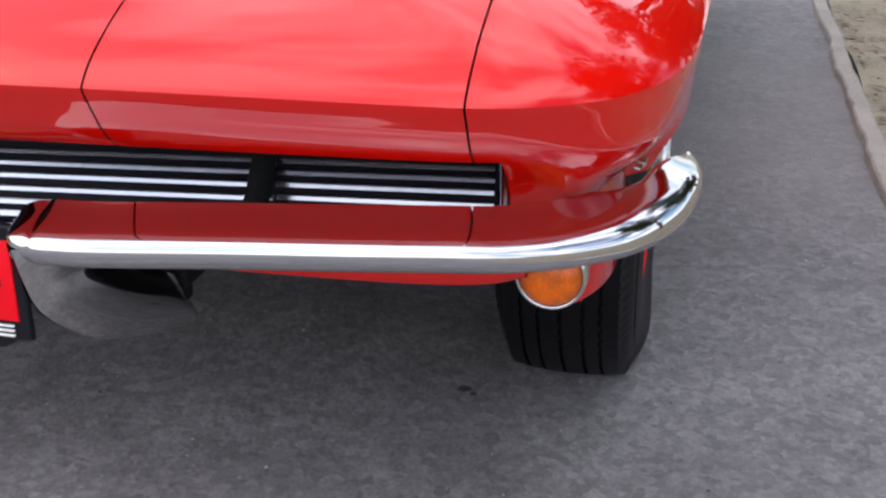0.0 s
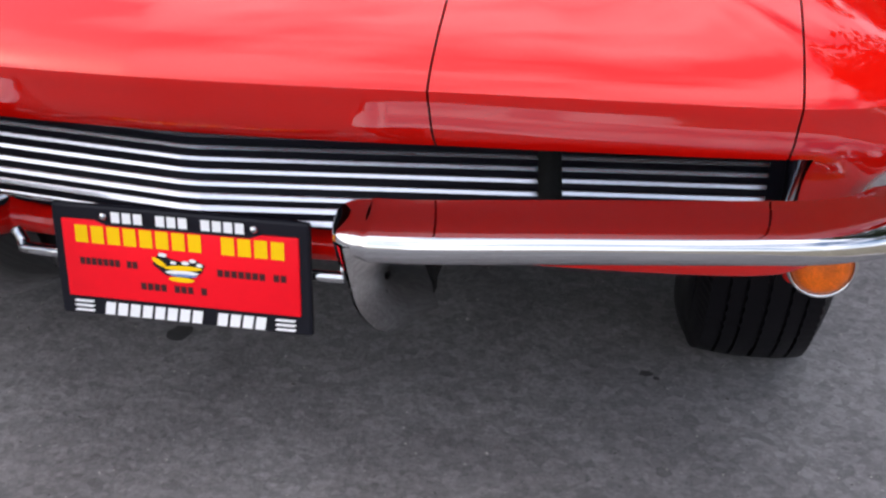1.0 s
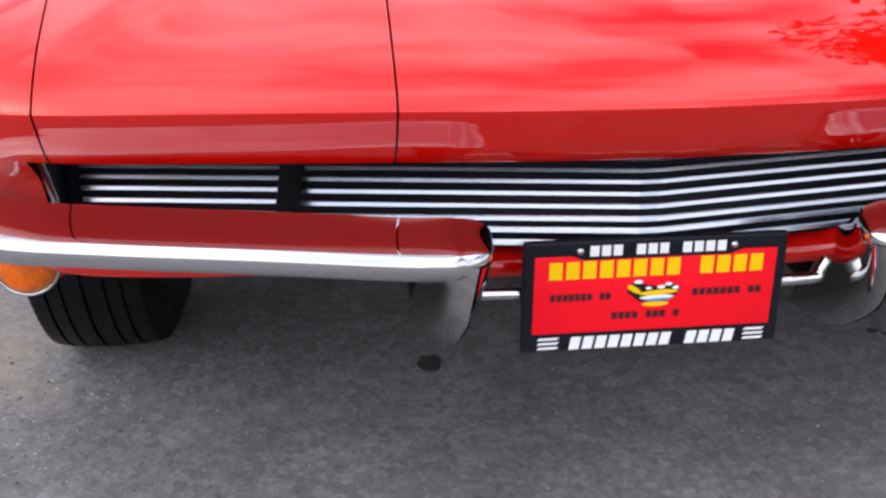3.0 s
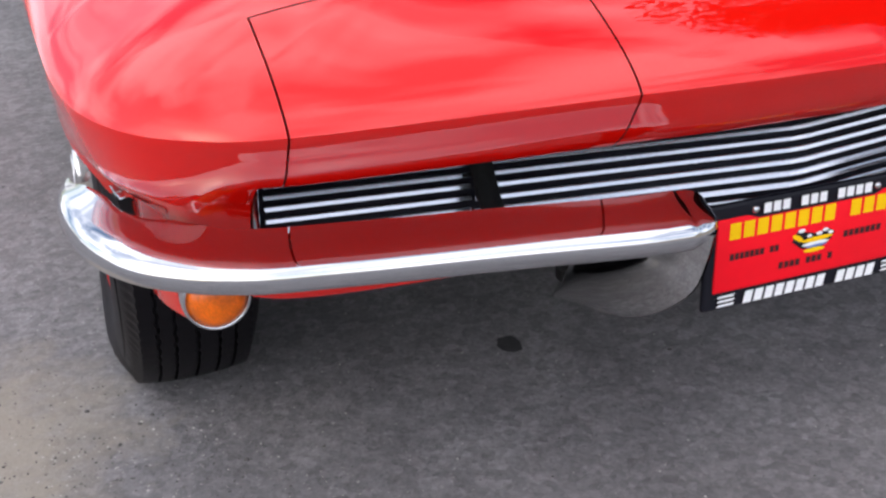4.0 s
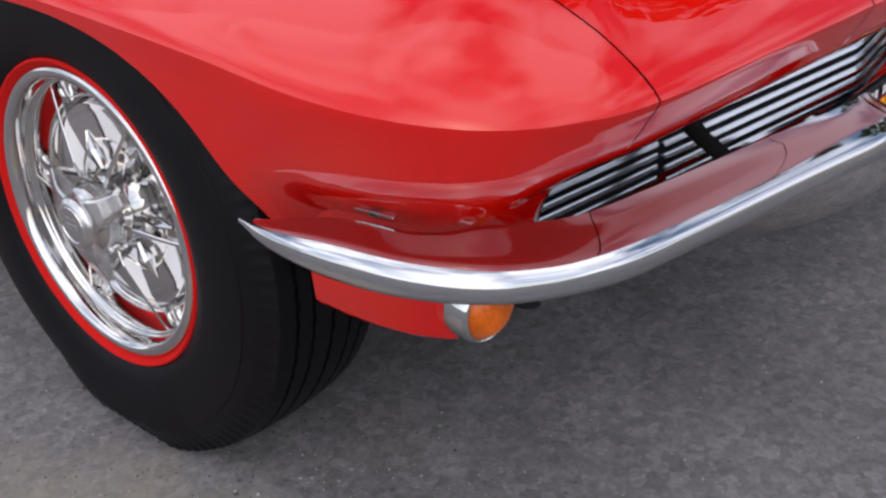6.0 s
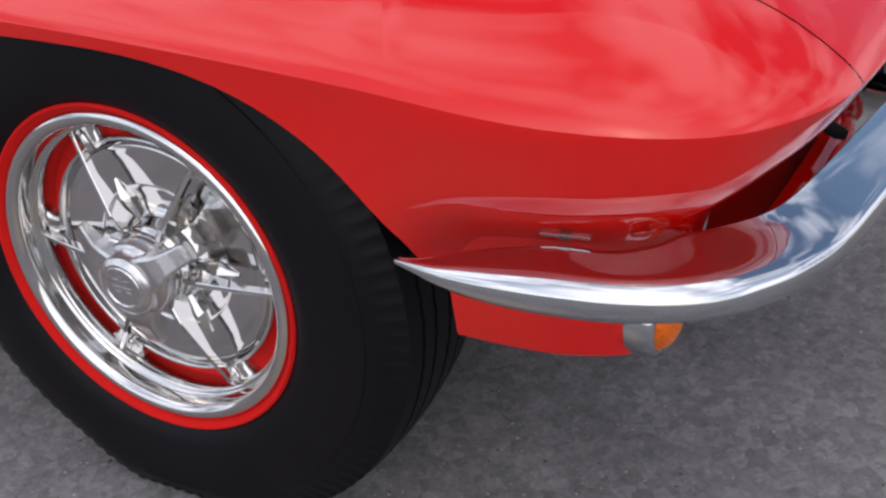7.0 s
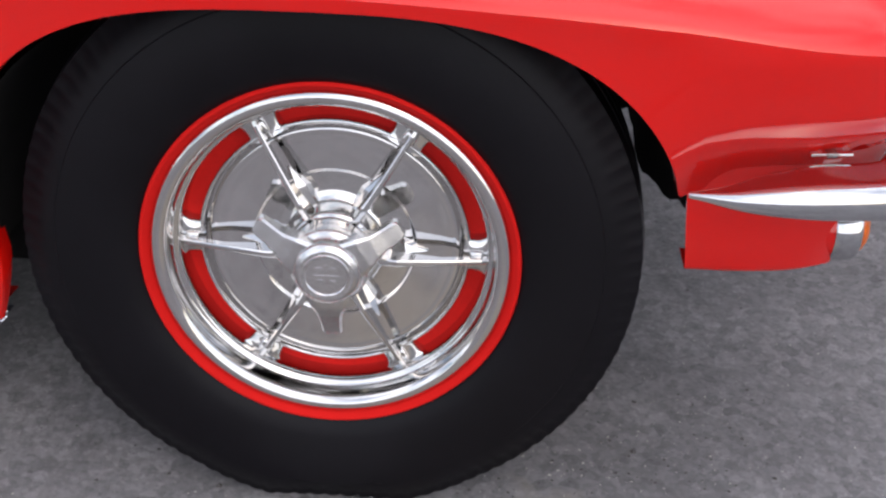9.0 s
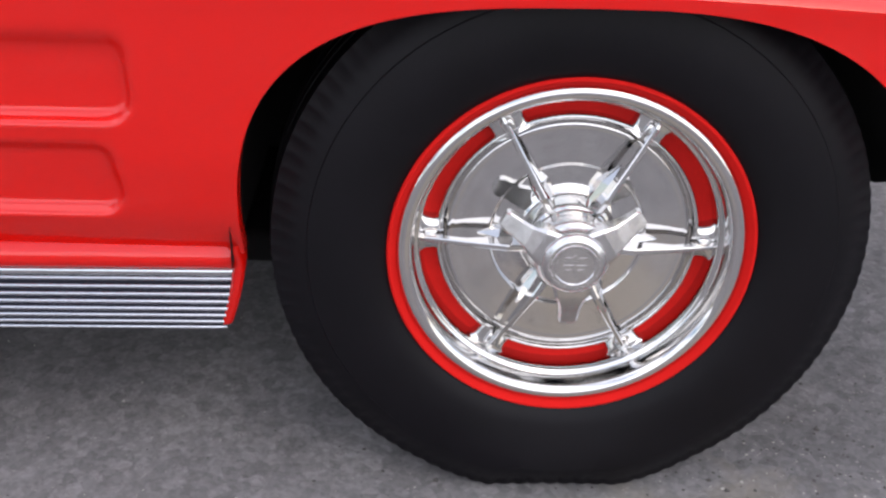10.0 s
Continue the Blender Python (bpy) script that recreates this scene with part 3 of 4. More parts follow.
bm = bmesh.new()
tube(bm, curve_through([(-0.226, -0.672, 0.372), (-0.214, -0.676, 0.356), (-0.198, -0.68, 0.350), (0, -0.684, 0.350), (0.198, -0.68, 0.350), (0.214, -0.676, 0.356), (0.226, -0.672, 0.372)], 6), 0.0075, 12)
part("centre_bar", bm, CHROME, car, "thin chrome bar between the bumper halves")

# lower valance under the bumper, and an apron behind each parking lamp
bm = bmesh.new()
half = curve_through([(0, -0.700), (0.2, -0.698), (0.45, -0.690), (0.60, -0.678), (0.68, -0.660), (0.72, -0.630)], 6)
plan = [(-p[0], p[1]) for p in half[:0:-1]] + [(p[0], p[1]) for p in half]
grid_mesh(bm, [[(x, y + dy + 0.06 * ease(0.30, 0.22, abs(x)), z - 0.042 * ease(0.30, 0.22, abs(x))) for dy, z in ((0.03, 0.420), (0.006, 0.416), (0.0, 0.406), (0.004, 0.392), (0.016, 0.385), (0.12, 0.383))] for x, y in plan])
bmesh.ops.recalc_face_normals(bm, faces=bm.faces)
part("front_valance", bm, RED, car, "red lower valance under the bumper")
for k in (-1, 1):
    bm = bmesh.new()
    rows = []
    for p in curve_through([(0.705, -0.50), (0.708, -0.540), (0.722, -0.566), (0.748, -0.574), (0.774, -0.564), (0.792, -0.53), (0.802, -0.49), (0.806, -0.44), (0.806, -0.386)], 6):
        x, y = p[0], p[1]
        out = ease(0.72, 0.79, x)
        slant = -0.010 * ease(-0.46, -0.39, y)
        foot = 0.337
        rows.append([(k * x, y, 0.470), (k * x, y, 0.44), (k * x, y + slant * 0.4, 0.395), (k * x, y + slant * 0.9, foot + 0.007), (k * (x - 0.004 * out), y + slant + 0.003 * (1 - out), foot + 0.001), (k * (x - 0.010 * out), y + slant + 0.008 * (1 - out), foot), (k * (x - 0.05 * out), y + slant + 0.04 * (1 - out), foot + 0.003)])
    grid_mesh(bm, rows)
    bmesh.ops.recalc_face_normals(bm, faces=bm.faces)
    sharpen(bm, 50)
    part("apron", bm, RED, car, "red apron before the wheel, under the bumper")

# bumper straps between the body and the bumper's back: a bright leaf with a nut
for s in (-1, 1):
    bm = bmesh.new()
    box(bm, (-0.004, -0.023, -0.0016), (0.004, 0.023, 0.0016), 0.001)
    strap_pose = pose(s * 0.829, -0.523, 0.4970, 0, s * 10, s * -8)
    bm.transform(strap_pose)
    strap = part("bumper_strap", bm, CHROME, car, "small chrome bumper strap", smooth=False)
    bm = bmesh.new()
    box(bm, (-0.005, -0.006, -0.0035), (0.0055, 0.006, 0.0030), 0.0012)
    bm.transform(strap_pose)
    part("nut", bm, STRAP, strap, "dull nut on the strap", smooth=False)

# parking lamps in red pods
for s in (-1, 1):
    bm = bmesh.new()
    lathe(bm, [(0.0385, -0.10), (0.0395, -0.03), (0.0385, -0.004), (0.036, 0.0)], 40)
    pod = part("lamp_pod", bm, RED, car, "red pod behind the parking lamp")
    bm2 = bmesh.new()
    lathe(bm2, [(0.0355, 0.002), (0.0375, 0.0045), (0.0395, 0.003), (0.0408, -0.002), (0.0420, -0.024), (0.0405, -0.026)], 48)
    lathe(bm2, [(0.0001, -0.004), (0.036, -0.004)], 24)
    rim = part("lamp_bezel", bm2, CHROME, pod, "chrome lamp bezel")
    bm3 = bmesh.new()
    lathe(bm3, [(0.0001, 0.020), (0.008, 0.0197), (0.016, 0.0185), (0.024, 0.0150), (0.030, 0.0100), (0.0350, 0.002), (0.0355, -0.003)], 40)
    part("lamp_lens", bm3, AMBER, pod, "amber lens")
    pod.matrix_basis = pose(s * 0.743, -0.588, 0.378 if s > 0 else 0.373, 0, 0, 90)


# ---- wheels ----
def tyre_mesh():
    bm = bmesh.new()
    n = 324
    # radius, out from the middle plane; the tread has five grooves
    side = [(0.195, 0.070), (0.210, 0.081), (0.221, 0.0885), (0.235, 0.0925), (0.255, 0.0945), (0.275, 0.0945), (0.295, 0.092), (0.303, 0.0905), (0.304, 0.089), (0.3065, 0.0885), (0.318, 0.085), (0.329, 0.080), (0.3365, 0.076)]
    side = [(r, o * 1.11) for r, o in side]
    tread = []
    edges = [0.081, 0.058, 0.053, 0.034, 0.029, 0.003, -0.003, -0.029, -0.034, -0.053, -0.058, -0.081]
    for k in range(0, 12, 2):
        a, b = edges[k], edges[k + 1]
        crown = lambda o: 0.3530 - 0.0065 * (abs(o) / 0.081) ** 2
        tread += [(crown(a) - (0.0 if k else 0.0005), a), (crown(b), b)]
        if k < 10:
            c = edges[k + 2]
            tread += [(crown(b) - 0.008, b - 0.0006), (crown(c) - 0.008, c + 0.0006)]
    profile = side + tread + [(r, -o) for r, o in side[::-1]]
    rows = []
    for i in range(n):
        a = 2 * math.pi * i / n
        row = []
        for k, (r, o) in enumerate(profile):
            if 0.327 < r < 0.3475 and abs(o) > 0.079 and i % 3 == 2:
                r -= 0.0003
                o *= 0.974
            if abs(o) < 0.06 and r > 0.33:
                o += 0.0010 * abs(i % 4 - 2) - 0.0010
            squash = 0.0140 * max(0.0, -math.sin(a) - 0.970) / 0.030 if r > 0.3 else 0.0
            o *= 1 + 0.13 * max(0.0, -math.sin(a) - 0.86) / 0.14 * ease(0.24, 0.31, r)
            row.append((-o, (r - squash) * math.cos(a), (r - squash) * math.sin(a)))
        rows.append(row)
    grid_mesh(bm, rows, close_u=True)
    bmesh.ops.recalc_face_normals(bm, faces=bm.faces)
    sharpen(bm, 40)
    return bm


def wheel_part(name, bm, *rest, **more):
    """A part of the wheel cover, set back to sit inside the tyre."""
    bm.transform(Matrix.Translation((0.018, 0, 0)) @ Matrix.Diagonal((1, 1.027, 1.027, 1)))
    return part(name, bm, *rest, **more)


def make_wheel():
    """A wheel at the origin whose outer face looks along -x."""
    w = new("wheel")
    tagged(w, "red-line tyre on a chrome wheel with a finned cover")
    part("tyre", tyre_mesh(), RUBBER, w, "black tyre with ribbed tread")
    bm = bmesh.new()
    lathe(bm, [(0.192, 0.078), (0.196, 0.0815), (0.2015, 0.0868), (0.2065, 0.0920), (0.2088, 0.0955), (0.2112, 0.0966), (0.2132, 0.0925)], 128)
    part("red_stripe", bm, STRIPE, w, "red sidewall stripe")
    # rim and cover: the outer ring, then a ring of openings over red, then the dished disc
    bm = bmesh.new()
    lathe(bm, [(0.193, 0.094), (0.1972, 0.1035), (0.1958, 0.1090), (0.1895, 0.1110), (0.183, 0.1095), (0.1788, 0.102), (0.177, 0.089), (0.1755, 0.083), (0.1735, 0.0835), (0.171, 0.080), (0.170, 0.070), (0.170, 0.045)], 128)
    wheel_part("rim", bm, COVER, w, "chrome rim ring")
    bm = bmesh.new()
    lathe(bm, [(0.176, 0.052), (0.16, 0.050), (0.14, 0.052)], 96)
    wheel_part("wheel_back", bm, WHEELRED, w, "red wheel seen through the slots")
    bm = bmesh.new()
    lathe(bm, [(0.150, 0.050), (0.1515, 0.066), (0.149, 0.070), (0.1465, 0.067), (0.1455, 0.052), (0.142, 0.052), (0.141, 0.062), (0.138, 0.0640), (0.135, 0.0632), (0.130, 0.0630), (0.12, 0.0622), (0.105, 0.0615), (0.092, 0.0612), (0.0905, 0.0612), (0.089, 0.059), (0.087, 0.0585), (0.084, 0.0590), (0.07, 0.0585), (0.058, 0.060), (0.053, 0.066), (0.050, 0.080), (0.0475, 0.085), (0.045, 0.086), (0.044, 0.092), (0.044, 0.108), (0.042, 0.110), (0.034, 0.111)], 96)
    wheel_part("cover_disc", bm, COVER, w, "dished chrome cover disc")
    base = radians(1.5)
    for k in range(6):
        a = base + k * math.pi / 3
        turn = Matrix.Rotation(a, 4, "X")
        # bridge across the slots under the fin
        bm = bmesh.new()
        rows = []
        for j in range(13):
            v = j / 6 - 1
            r = 0.158 + 0.0145 * v
            h = r * radians(7.0 + 4.5 * abs(v) ** 3.5)
            rows.append([(-0.050, r, -h), (-0.066, r, -h), (-0.0685, r, -h + 0.003), (-0.0695, r, 0), (-0.0685, r, h - 0.003), (-0.066, r, h), (-0.050, r, h)])
        grid_mesh(bm, rows)
        box(bm, (-0.0745, 0.150, -0.0075), (-0.060, 0.166, 0.0075), 0.003)
        bmesh.ops.recalc_face_normals(bm, faces=bm.faces)
        bm.transform(turn)
        bridge = wheel_part("bridge", bm, COVER, w)
        bm = bmesh.new()
        # the thin fin, deepest at the outer end, and its faceted foot near the hub
        pts = [(0.044, 0.088, 0.0042), (0.052, 0.098, 0.0042), (0.072, 0.100, 0.0038), (0.12, 0.092, 0.0030), (0.165, 0.083, 0.0026), (0.174, 0.080, 0.0022)]
        rows = []
        for r, o, t in pts:
            low = 0.056 if r < 0.05 else lerp(0.070, o - 0.010, ease(0.05, 0.10, r))
            rows.append([(-low, r, -t), (-(o - 0.001), r, -t), (-o, r, -t * 0.6), (-o, r, t * 0.6), (-(o - 0.001), r, t), (-low, r, t)])
        vs = grid_mesh(bm, rows, close_v=True)
        bm.faces.new(vs[0][::-1])
        bm.faces.new(vs[-1])
        bmesh.ops.recalc_face_normals(bm, faces=bm.faces)
        bm.transform(turn)
        wheel_part("fin", bm, COVER, w, "thin chrome fin", smooth=False)
        bm = bmesh.new()
        # arrow-shaped foot: a low ridge that widens towards the hub
        rows = [[(-0.054, 0.044, -0.012), (-0.066, 0.044, -0.0075), (-0.071, 0.044, 0.0), (-0.066, 0.044, 0.0075), (-0.054, 0.044, 0.012)],
                [(-0.054, 0.076, -0.0135), (-0.067, 0.078, -0.0085), (-0.073, 0.080, 0.0), (-0.067, 0.078, 0.0085), (-0.054, 0.076, 0.0135)],
                [(-0.054, 0.104, -0.003), (-0.062, 0.104, -0.0015), (-0.064, 0.104, 0.0), (-0.062, 0.104, 0.0015), (-0.054, 0.104, 0.003)]]
        grid_mesh(bm, rows)
        bmesh.ops.recalc_face_normals(bm, faces=bm.faces)
        bm.transform(turn)
        wheel_part("fin_foot", bm, COVER, w, smooth=False)
    # knock-off spinner with three ears
    bm = bmesh.new()
    lathe(bm, [(0.044, 0.100), (0.0445, 0.114), (0.042, 0.118), (0.037, 0.120), (0.0365, 0.132), (0.035, 0.1355), (0.031, 0.1375)], 64)
    spin = wheel_part("spinner", bm, CAST, w, "three-eared knock-off spinner")
    for k in range(3):
        bm = bmesh.new()
        rows = []
        for r, half, lo, hi in ((0.028, 0.023, 0.108, 0.132), (0.045, 0.019, 0.108, 0.130), (0.058, 0.0135, 0.106, 0.125), (0.072, 0.0115, 0.103, 0.118), (0.086, 0.011, 0.100, 0.112), (0.090, 0.0085, 0.100, 0.110)):
            rows.append([(-lo, r, -half), (-(hi - 0.002), r, -half), (-hi, r, -half * 0.8), (-hi, r, half * 0.8), (-(hi - 0.002), r, half), (-lo, r, half)])
        vs = grid_mesh(bm, rows, close_v=True)
        bm.faces.new(vs[-1])
        bmesh.ops.recalc_face_normals(bm, faces=bm.faces)
        bm.transform(Matrix.Rotation(radians(-91) + k * 2 * math.pi / 3, 4, "X"))
        wheel_part("ear", bm, CAST, spin, smooth=False)
    bm = bmesh.new()
    lathe(bm, [(0.0001, 0.1385), (0.022, 0.1385), (0.0232, 0.1400), (0.0252, 0.1400), (0.0262, 0.1385), (0.0295, 0.1388), (0.0315, 0.1375)], 48)
    box(bm, (-0.1391, -0.013, -0.0012), (-0.138, 0.013, 0.0012))
    box(bm, (-0.1391, -0.0012, -0.014), (-0.138, 0.0012, 0.014))
    for k in range(26):
        a = 2 * math.pi * k / 26
        cy, cz = 0.0282 * math.cos(a), 0.0282 * math.sin(a)
        if k not in (6, 7, 19, 20):
            box(bm, (-0.1391, cy - 0.0013, cz - 0.0013), (-0.138, cy + 0.0013, cz + 0.0013))
    for k in range(4):
        cy, cz = 0.0075 * (1 if k % 2 else -1), 0.0075 * (1 if k // 2 else -1)
        box(bm, (-0.1390, cy - 0.004, cz - 0.003), (-0.138, cy + 0.004, cz + 0.003))
    bmesh.ops.recalc_face_normals(bm, faces=bm.faces)
    wheel_part("cap", bm, CAST, spin, "embossed centre cap", smooth=False)
    w.parent = car
    return w


wheel = make_wheel()
wheel.matrix_basis = pose(-0.740, 0, AXLE)
copy_thing(wheel, pose(0.725, 0, AXLE, 0, 0, 180))
copy_thing(wheel, pose(-0.740, WHEELBASE, AXLE, 25))
copy_thing(wheel, pose(0.735, WHEELBASE, AXLE, 10, 0, 180))

# ---- number plate in its dealer frame ----
bm = bmesh.new()
box(bm, (-0.159, -0.702, 0.278), (0.159, -0.692, 0.424), 0.004)
plate = part("licence_plate_frame", bm, PLATE_BLACK, car, "black plastic plate frame with white and yellow lettering bars", smooth=False)
bm = bmesh.new()
box(bm, (-0.146, -0.7045, 0.304), (0.146, -0.700, 0.405), 0.0015)
part("plate", bm, PLATE_RED, plate, "bright red plate")


def blocks(name, mat, x0, x1, z0, z1, count, gaps=(), y=-0.7055, lean=0.0):
    """One bar for each letter of a line that is not spelt out."""
    step = (x1 - x0) / count
    for k in range(count):
        if k in gaps:
            continue
        bm = bmesh.new()
        a, b = x0 + step * k + step * 0.11, x0 + step * (k + 1) - step * 0.11
        v = [bm.verts.new(p) for p in ((a, y, z0), (b, y, z0), (b + lean, y, z1), (a + lean, y, z1))]
        bm.faces.new(v)
        part(name, bm, mat, plate, smooth=False)


blocks("white_lettering_bar", PLATE_WHITE, -0.083, 0.083, 0.405, 0.4185, 12, (3, 7))
blocks("yellow_lettering_bar", PLATE_YELLOW, -0.131, 0.131, 0.3765, 0.399, 13, (8,))
blocks("white_lettering_bar", PLATE_WHITE, -0.103, 0.103, 0.283, 0.300, 13, (8,), lean=0.003)
for x0, x1, z0 in ((-0.127, -0.053, 0.348), (0.045, 0.131, 0.348), (-0.052, 0.032, 0.3215)):
    blocks("dark_lettering_bar", PLATE_DARK, x0, x1, z0, z0 + 0.009, 10, (7,) if z0 > 0.33 else (4, 8))
for s in (-1, 1):
    for k in range(3):
        bm = bmesh.new()
        x, z = s * 0.127, 0.2845 + 0.0062 * k
        v = [bm.verts.new(p) for p in ((x - 0.0135, -0.7055, z), (x + 0.0105, -0.7055, z), (x + 0.0140, -0.7055, z + 0.0034), (x - 0.0100, -0.7055, z + 0.0034))]
        bm.faces.new(v)
        part("white_stripe", bm, PLATE_WHITE, plate, smooth=False)
    bm = bmesh.new()
    lathe(bm, [(0.0001, 0.004), (0.003, 0.0036), (0.0052, 0.001), (0.0052, -0.001)], 16)
    bm.transform(pose(s * 0.0925, -0.703, 0.4115, 0, 0, 90))
    part("plate_screw", bm, CHROME, plate, "chrome screw")
# the frame dips round the upper line
bm = bmesh.new()
v = [bm.verts.new((x, -0.7052, z)) for x, z in ((-0.104, 0.407), (-0.088, 0.4005), (0.088, 0.4005), (0.104, 0.407))]
bm.faces.new(v)
part("frame_dip", bm, PLATE_BLACK, plate, smooth=False)


def patch(name, mat, points, y):
    """A flat printed shape on the plate."""
    bm = bmesh.new()
    bm.faces.new([bm.verts.new((x, y, z)) for x, z in points])
    part(name, bm, mat, plate, smooth=False)


def oval(x, z, rx, rz, tilt=0.0, n=14):
    return [(x + rx * math.cos(2 * math.pi * k / n), z + rz * math.sin(2 * math.pi * k / n) + tilt * rx * math.cos(2 * math.pi * k / n)) for k in range(n)]


# the emblem in the middle: crossed chequered flags over a ribbon, as plain patches
patch("emblem_black", PLATE_BLACK, [(-0.034, 0.356), (-0.026, 0.371), (-0.014, 0.366), (0.004, 0.362), (0.020, 0.366), (0.031, 0.360), (0.026, 0.350), (0.014, 0.342), (-0.018, 0.343)], -0.7056)
for x, z, rx, rz in ((-0.021, 0.3695, 0.0055, 0.0028), (0.007, 0.3615, 0.005, 0.0026), (0.016, 0.3650, 0.0045, 0.0024), (-0.008, 0.3605, 0.004, 0.0022), (0.0245, 0.3600, 0.004, 0.0025)):
    patch("emblem_white", PLATE_WHITE, oval(x, z, rx, rz), -0.7060)
patch("emblem_yellow", PLATE_YELLOW, oval(-0.026, 0.360, 0.0085, 0.0042, -0.5), -0.7062)
patch("emblem_yellow", PLATE_YELLOW, oval(0.004, 0.3545, 0.024, 0.0034, 0.04), -0.7062)
patch("emblem_white", PLATE_WHITE, oval(0.002, 0.3485, 0.021, 0.0030, 0.02), -0.7062)
patch("emblem_blue", PLATE_BLUE, oval(0.004, 0.3450, 0.017, 0.0018, 0.03), -0.7064)
patch("emblem_yellow", PLATE_YELLOW, oval(0.001, 0.3395, 0.0165, 0.0034, 0.0), -0.7062)

# ---- sill mouldings ----
for s in (-1, 1):
    bm = bmesh.new()
    grid_mesh(bm, [[(s * x, y0 + sy * 0.020 * max(0.0, (0.300 - z) / 0.09) ** 1.8, z) for x, z in ((0.760, 0.303), (0.802, 0.303), (0.8025, 0.285), (0.801, 0.265), (0.797, 0.242), (0.790, 0.222), (0.782, 0.208), (0.740, 0.206))] for y0, sy in ((0.390, 1), (1.2, 0), (2.086, -1))])
    bmesh.ops.recalc_face_normals(bm, faces=bm.faces)
    sill_trim = part("sill_moulding", bm, BLACK, car, "black sill moulding with bright ribs", smooth=False)
    for k in range(9):
        # the face rolls under towards its foot, and its ends lean back with it
        z = 0.300 - 0.0112 * k
        roll = 0.020 * (k / 8) ** 2.2
        lean = 0.020 * (k / 8) ** 1.8
        bm = bmesh.new()
        r = 0.0041 if k else 0.0085
        tube(bm, [(s * (0.795 - roll), 0.3895 + lean, z), (s * (0.8035 - roll), 0.3905 + lean, z), (s * (0.8045 - roll), 0.398 + lean, z), (s * (0.8045 - roll), 2.08 - lean, z), (s * (0.797 - roll), 2.087 - lean, z)], r, 8, 0.75)
        part("rib", bm, RIB if k else CHROME, sill_trim, "bright rib")
    bm = bmesh.new()
    rows = [[(s * x, y + (0.03 if z < 0.25 and y < 1 else 0.0), z) for x, z in ((0.806, 0.356), (0.822, 0.347), (0.831, 0.339), (0.835, 0.329), (0.833, 0.320), (0.826, 0.313), (0.815, 0.309), (0.79, 0.308), (0.772, 0.215), (0.70, 0.21))] for y in (0.390, 0.9, 1.5, 2.100)]
    grid_mesh(bm, rows)
    # thin red lip round each end of the moulding, leaning back towards its foot
    for y, sy in ((0.376, 1), (2.112, -1)):
        lip = []
        for i in range(11):
            t = i / 10
            z = lerp(0.345, 0.218, t)
            lean = 0.006 * ease(0.25, 0.0, t) + 0.026 * t ** 1.8
            x = 0.832 - 0.010 * ease(0.0, 0.3, t) - 0.030 * t ** 2
            lip.append([(s * 0.79, y + sy * lean, z), (s * (x - 0.004), y + sy * lean, z), (s * x, y + sy * (lean + 0.004), z), (s * x, y + sy * (lean + 0.010), z), (s * (x - 0.006), y + sy * (lean + 0.014), z), (s * 0.79, y + sy * (lean + 0.014), z)])
        grid_mesh(bm, lip)
    bmesh.ops.recalc_face_normals(bm, faces=bm.faces)
    part("sill", bm, RED, car, "red sill above the moulding")

# ---- cabin behind the hood ----
ROOF = [(0.66, 0.858, 0.62), (0.85, 1.00, 0.61), (1.05, 1.14, 0.60), (1.2, 1.225, 0.585), (1.4, 1.262, 0.575), (1.7, 1.265, 0.565), (2.0, 1.235, 0.545), (2.3, 1.18, 0.51), (2.6, 1.10, 0.46), (2.9, 1.00, 0.38), (3.15, 0.90, 0.27), (3.3, 0.83, 0.16)]
loft = []
for y, top, wide in ROOF:
    row = []
    for k in range(25):
        a = math.pi * k / 24
        c, sn = math.cos(a), math.sin(a)
        row.append((wide * math.copysign(abs(c) ** 0.62, c), y, lerp(0.76, top, sn ** 0.62)))
    loft.append(row)


def cabin_part(name, mat, keep, label):
    bm = bmesh.new()
    for i in range(len(loft) - 1):
        for k in range(24):
            if keep(0.5 * (ROOF[i][0] + ROOF[i + 1][0]), k):
                bm.faces.new([bm.verts.new(p) for p in (loft[i][k], loft[i + 1][k], loft[i + 1][k + 1], loft[i][k + 1])])
    bmesh.ops.remove_doubles(bm, verts=bm.verts, dist=0.0002)
    bmesh.ops.recalc_face_normals(bm, faces=bm.faces)
    part(name, bm, mat, car, label)


def is_screen(y, k):
    return y < 1.2 and 4 <= k <= 19


def is_side_glass(y, k):
    return 0.85 < y < 2.0 and (k in (2, 3) or k in (20, 21)) and not is_screen(y, k)


def is_back_glass(y, k):
    return 2.2 < y < 2.8 and (6 <= k <= 10 or 13 <= k <= 17)


cabin_part("roof", RED, lambda y, k: not (is_screen(y, k) or is_side_glass(y, k) or is_back_glass(y, k)), "red fastback roof")
cabin_part("windscreen", GLASS, is_screen, "curved windscreen")
cabin_part("side_glass", GLASS, is_side_glass, "side windows")
cabin_part("rear_glass", GLASS, is_back_glass, "split rear window")

# ---- stones and stains on the road ----
random.seed(11)
bm = bmesh.new()
for k in range(1500):
    x, y = random.uniform(-2.6, 1.25), random.uniform(-1.6, 1.6)
    r = random.uniform(0.0008, 0.0021) * (1.7 if random.random() < 0.05 else 1.0)
    z = r * 0.25
    top = bm.verts.new((x + r * random.uniform(-0.3, 0.3), y, z + r * 0.7))
    ring = [bm.verts.new((x + r * random.uniform(0.7, 1.2) * math.cos(a), y + r * random.uniform(0.7, 1.2) * math.sin(a), 0.0002)) for a in (0, 1.2, 2.5, 3.8, 5.1)]
    for i in range(5):
        bm.faces.new((ring[i], ring[(i + 1) % 5], top))
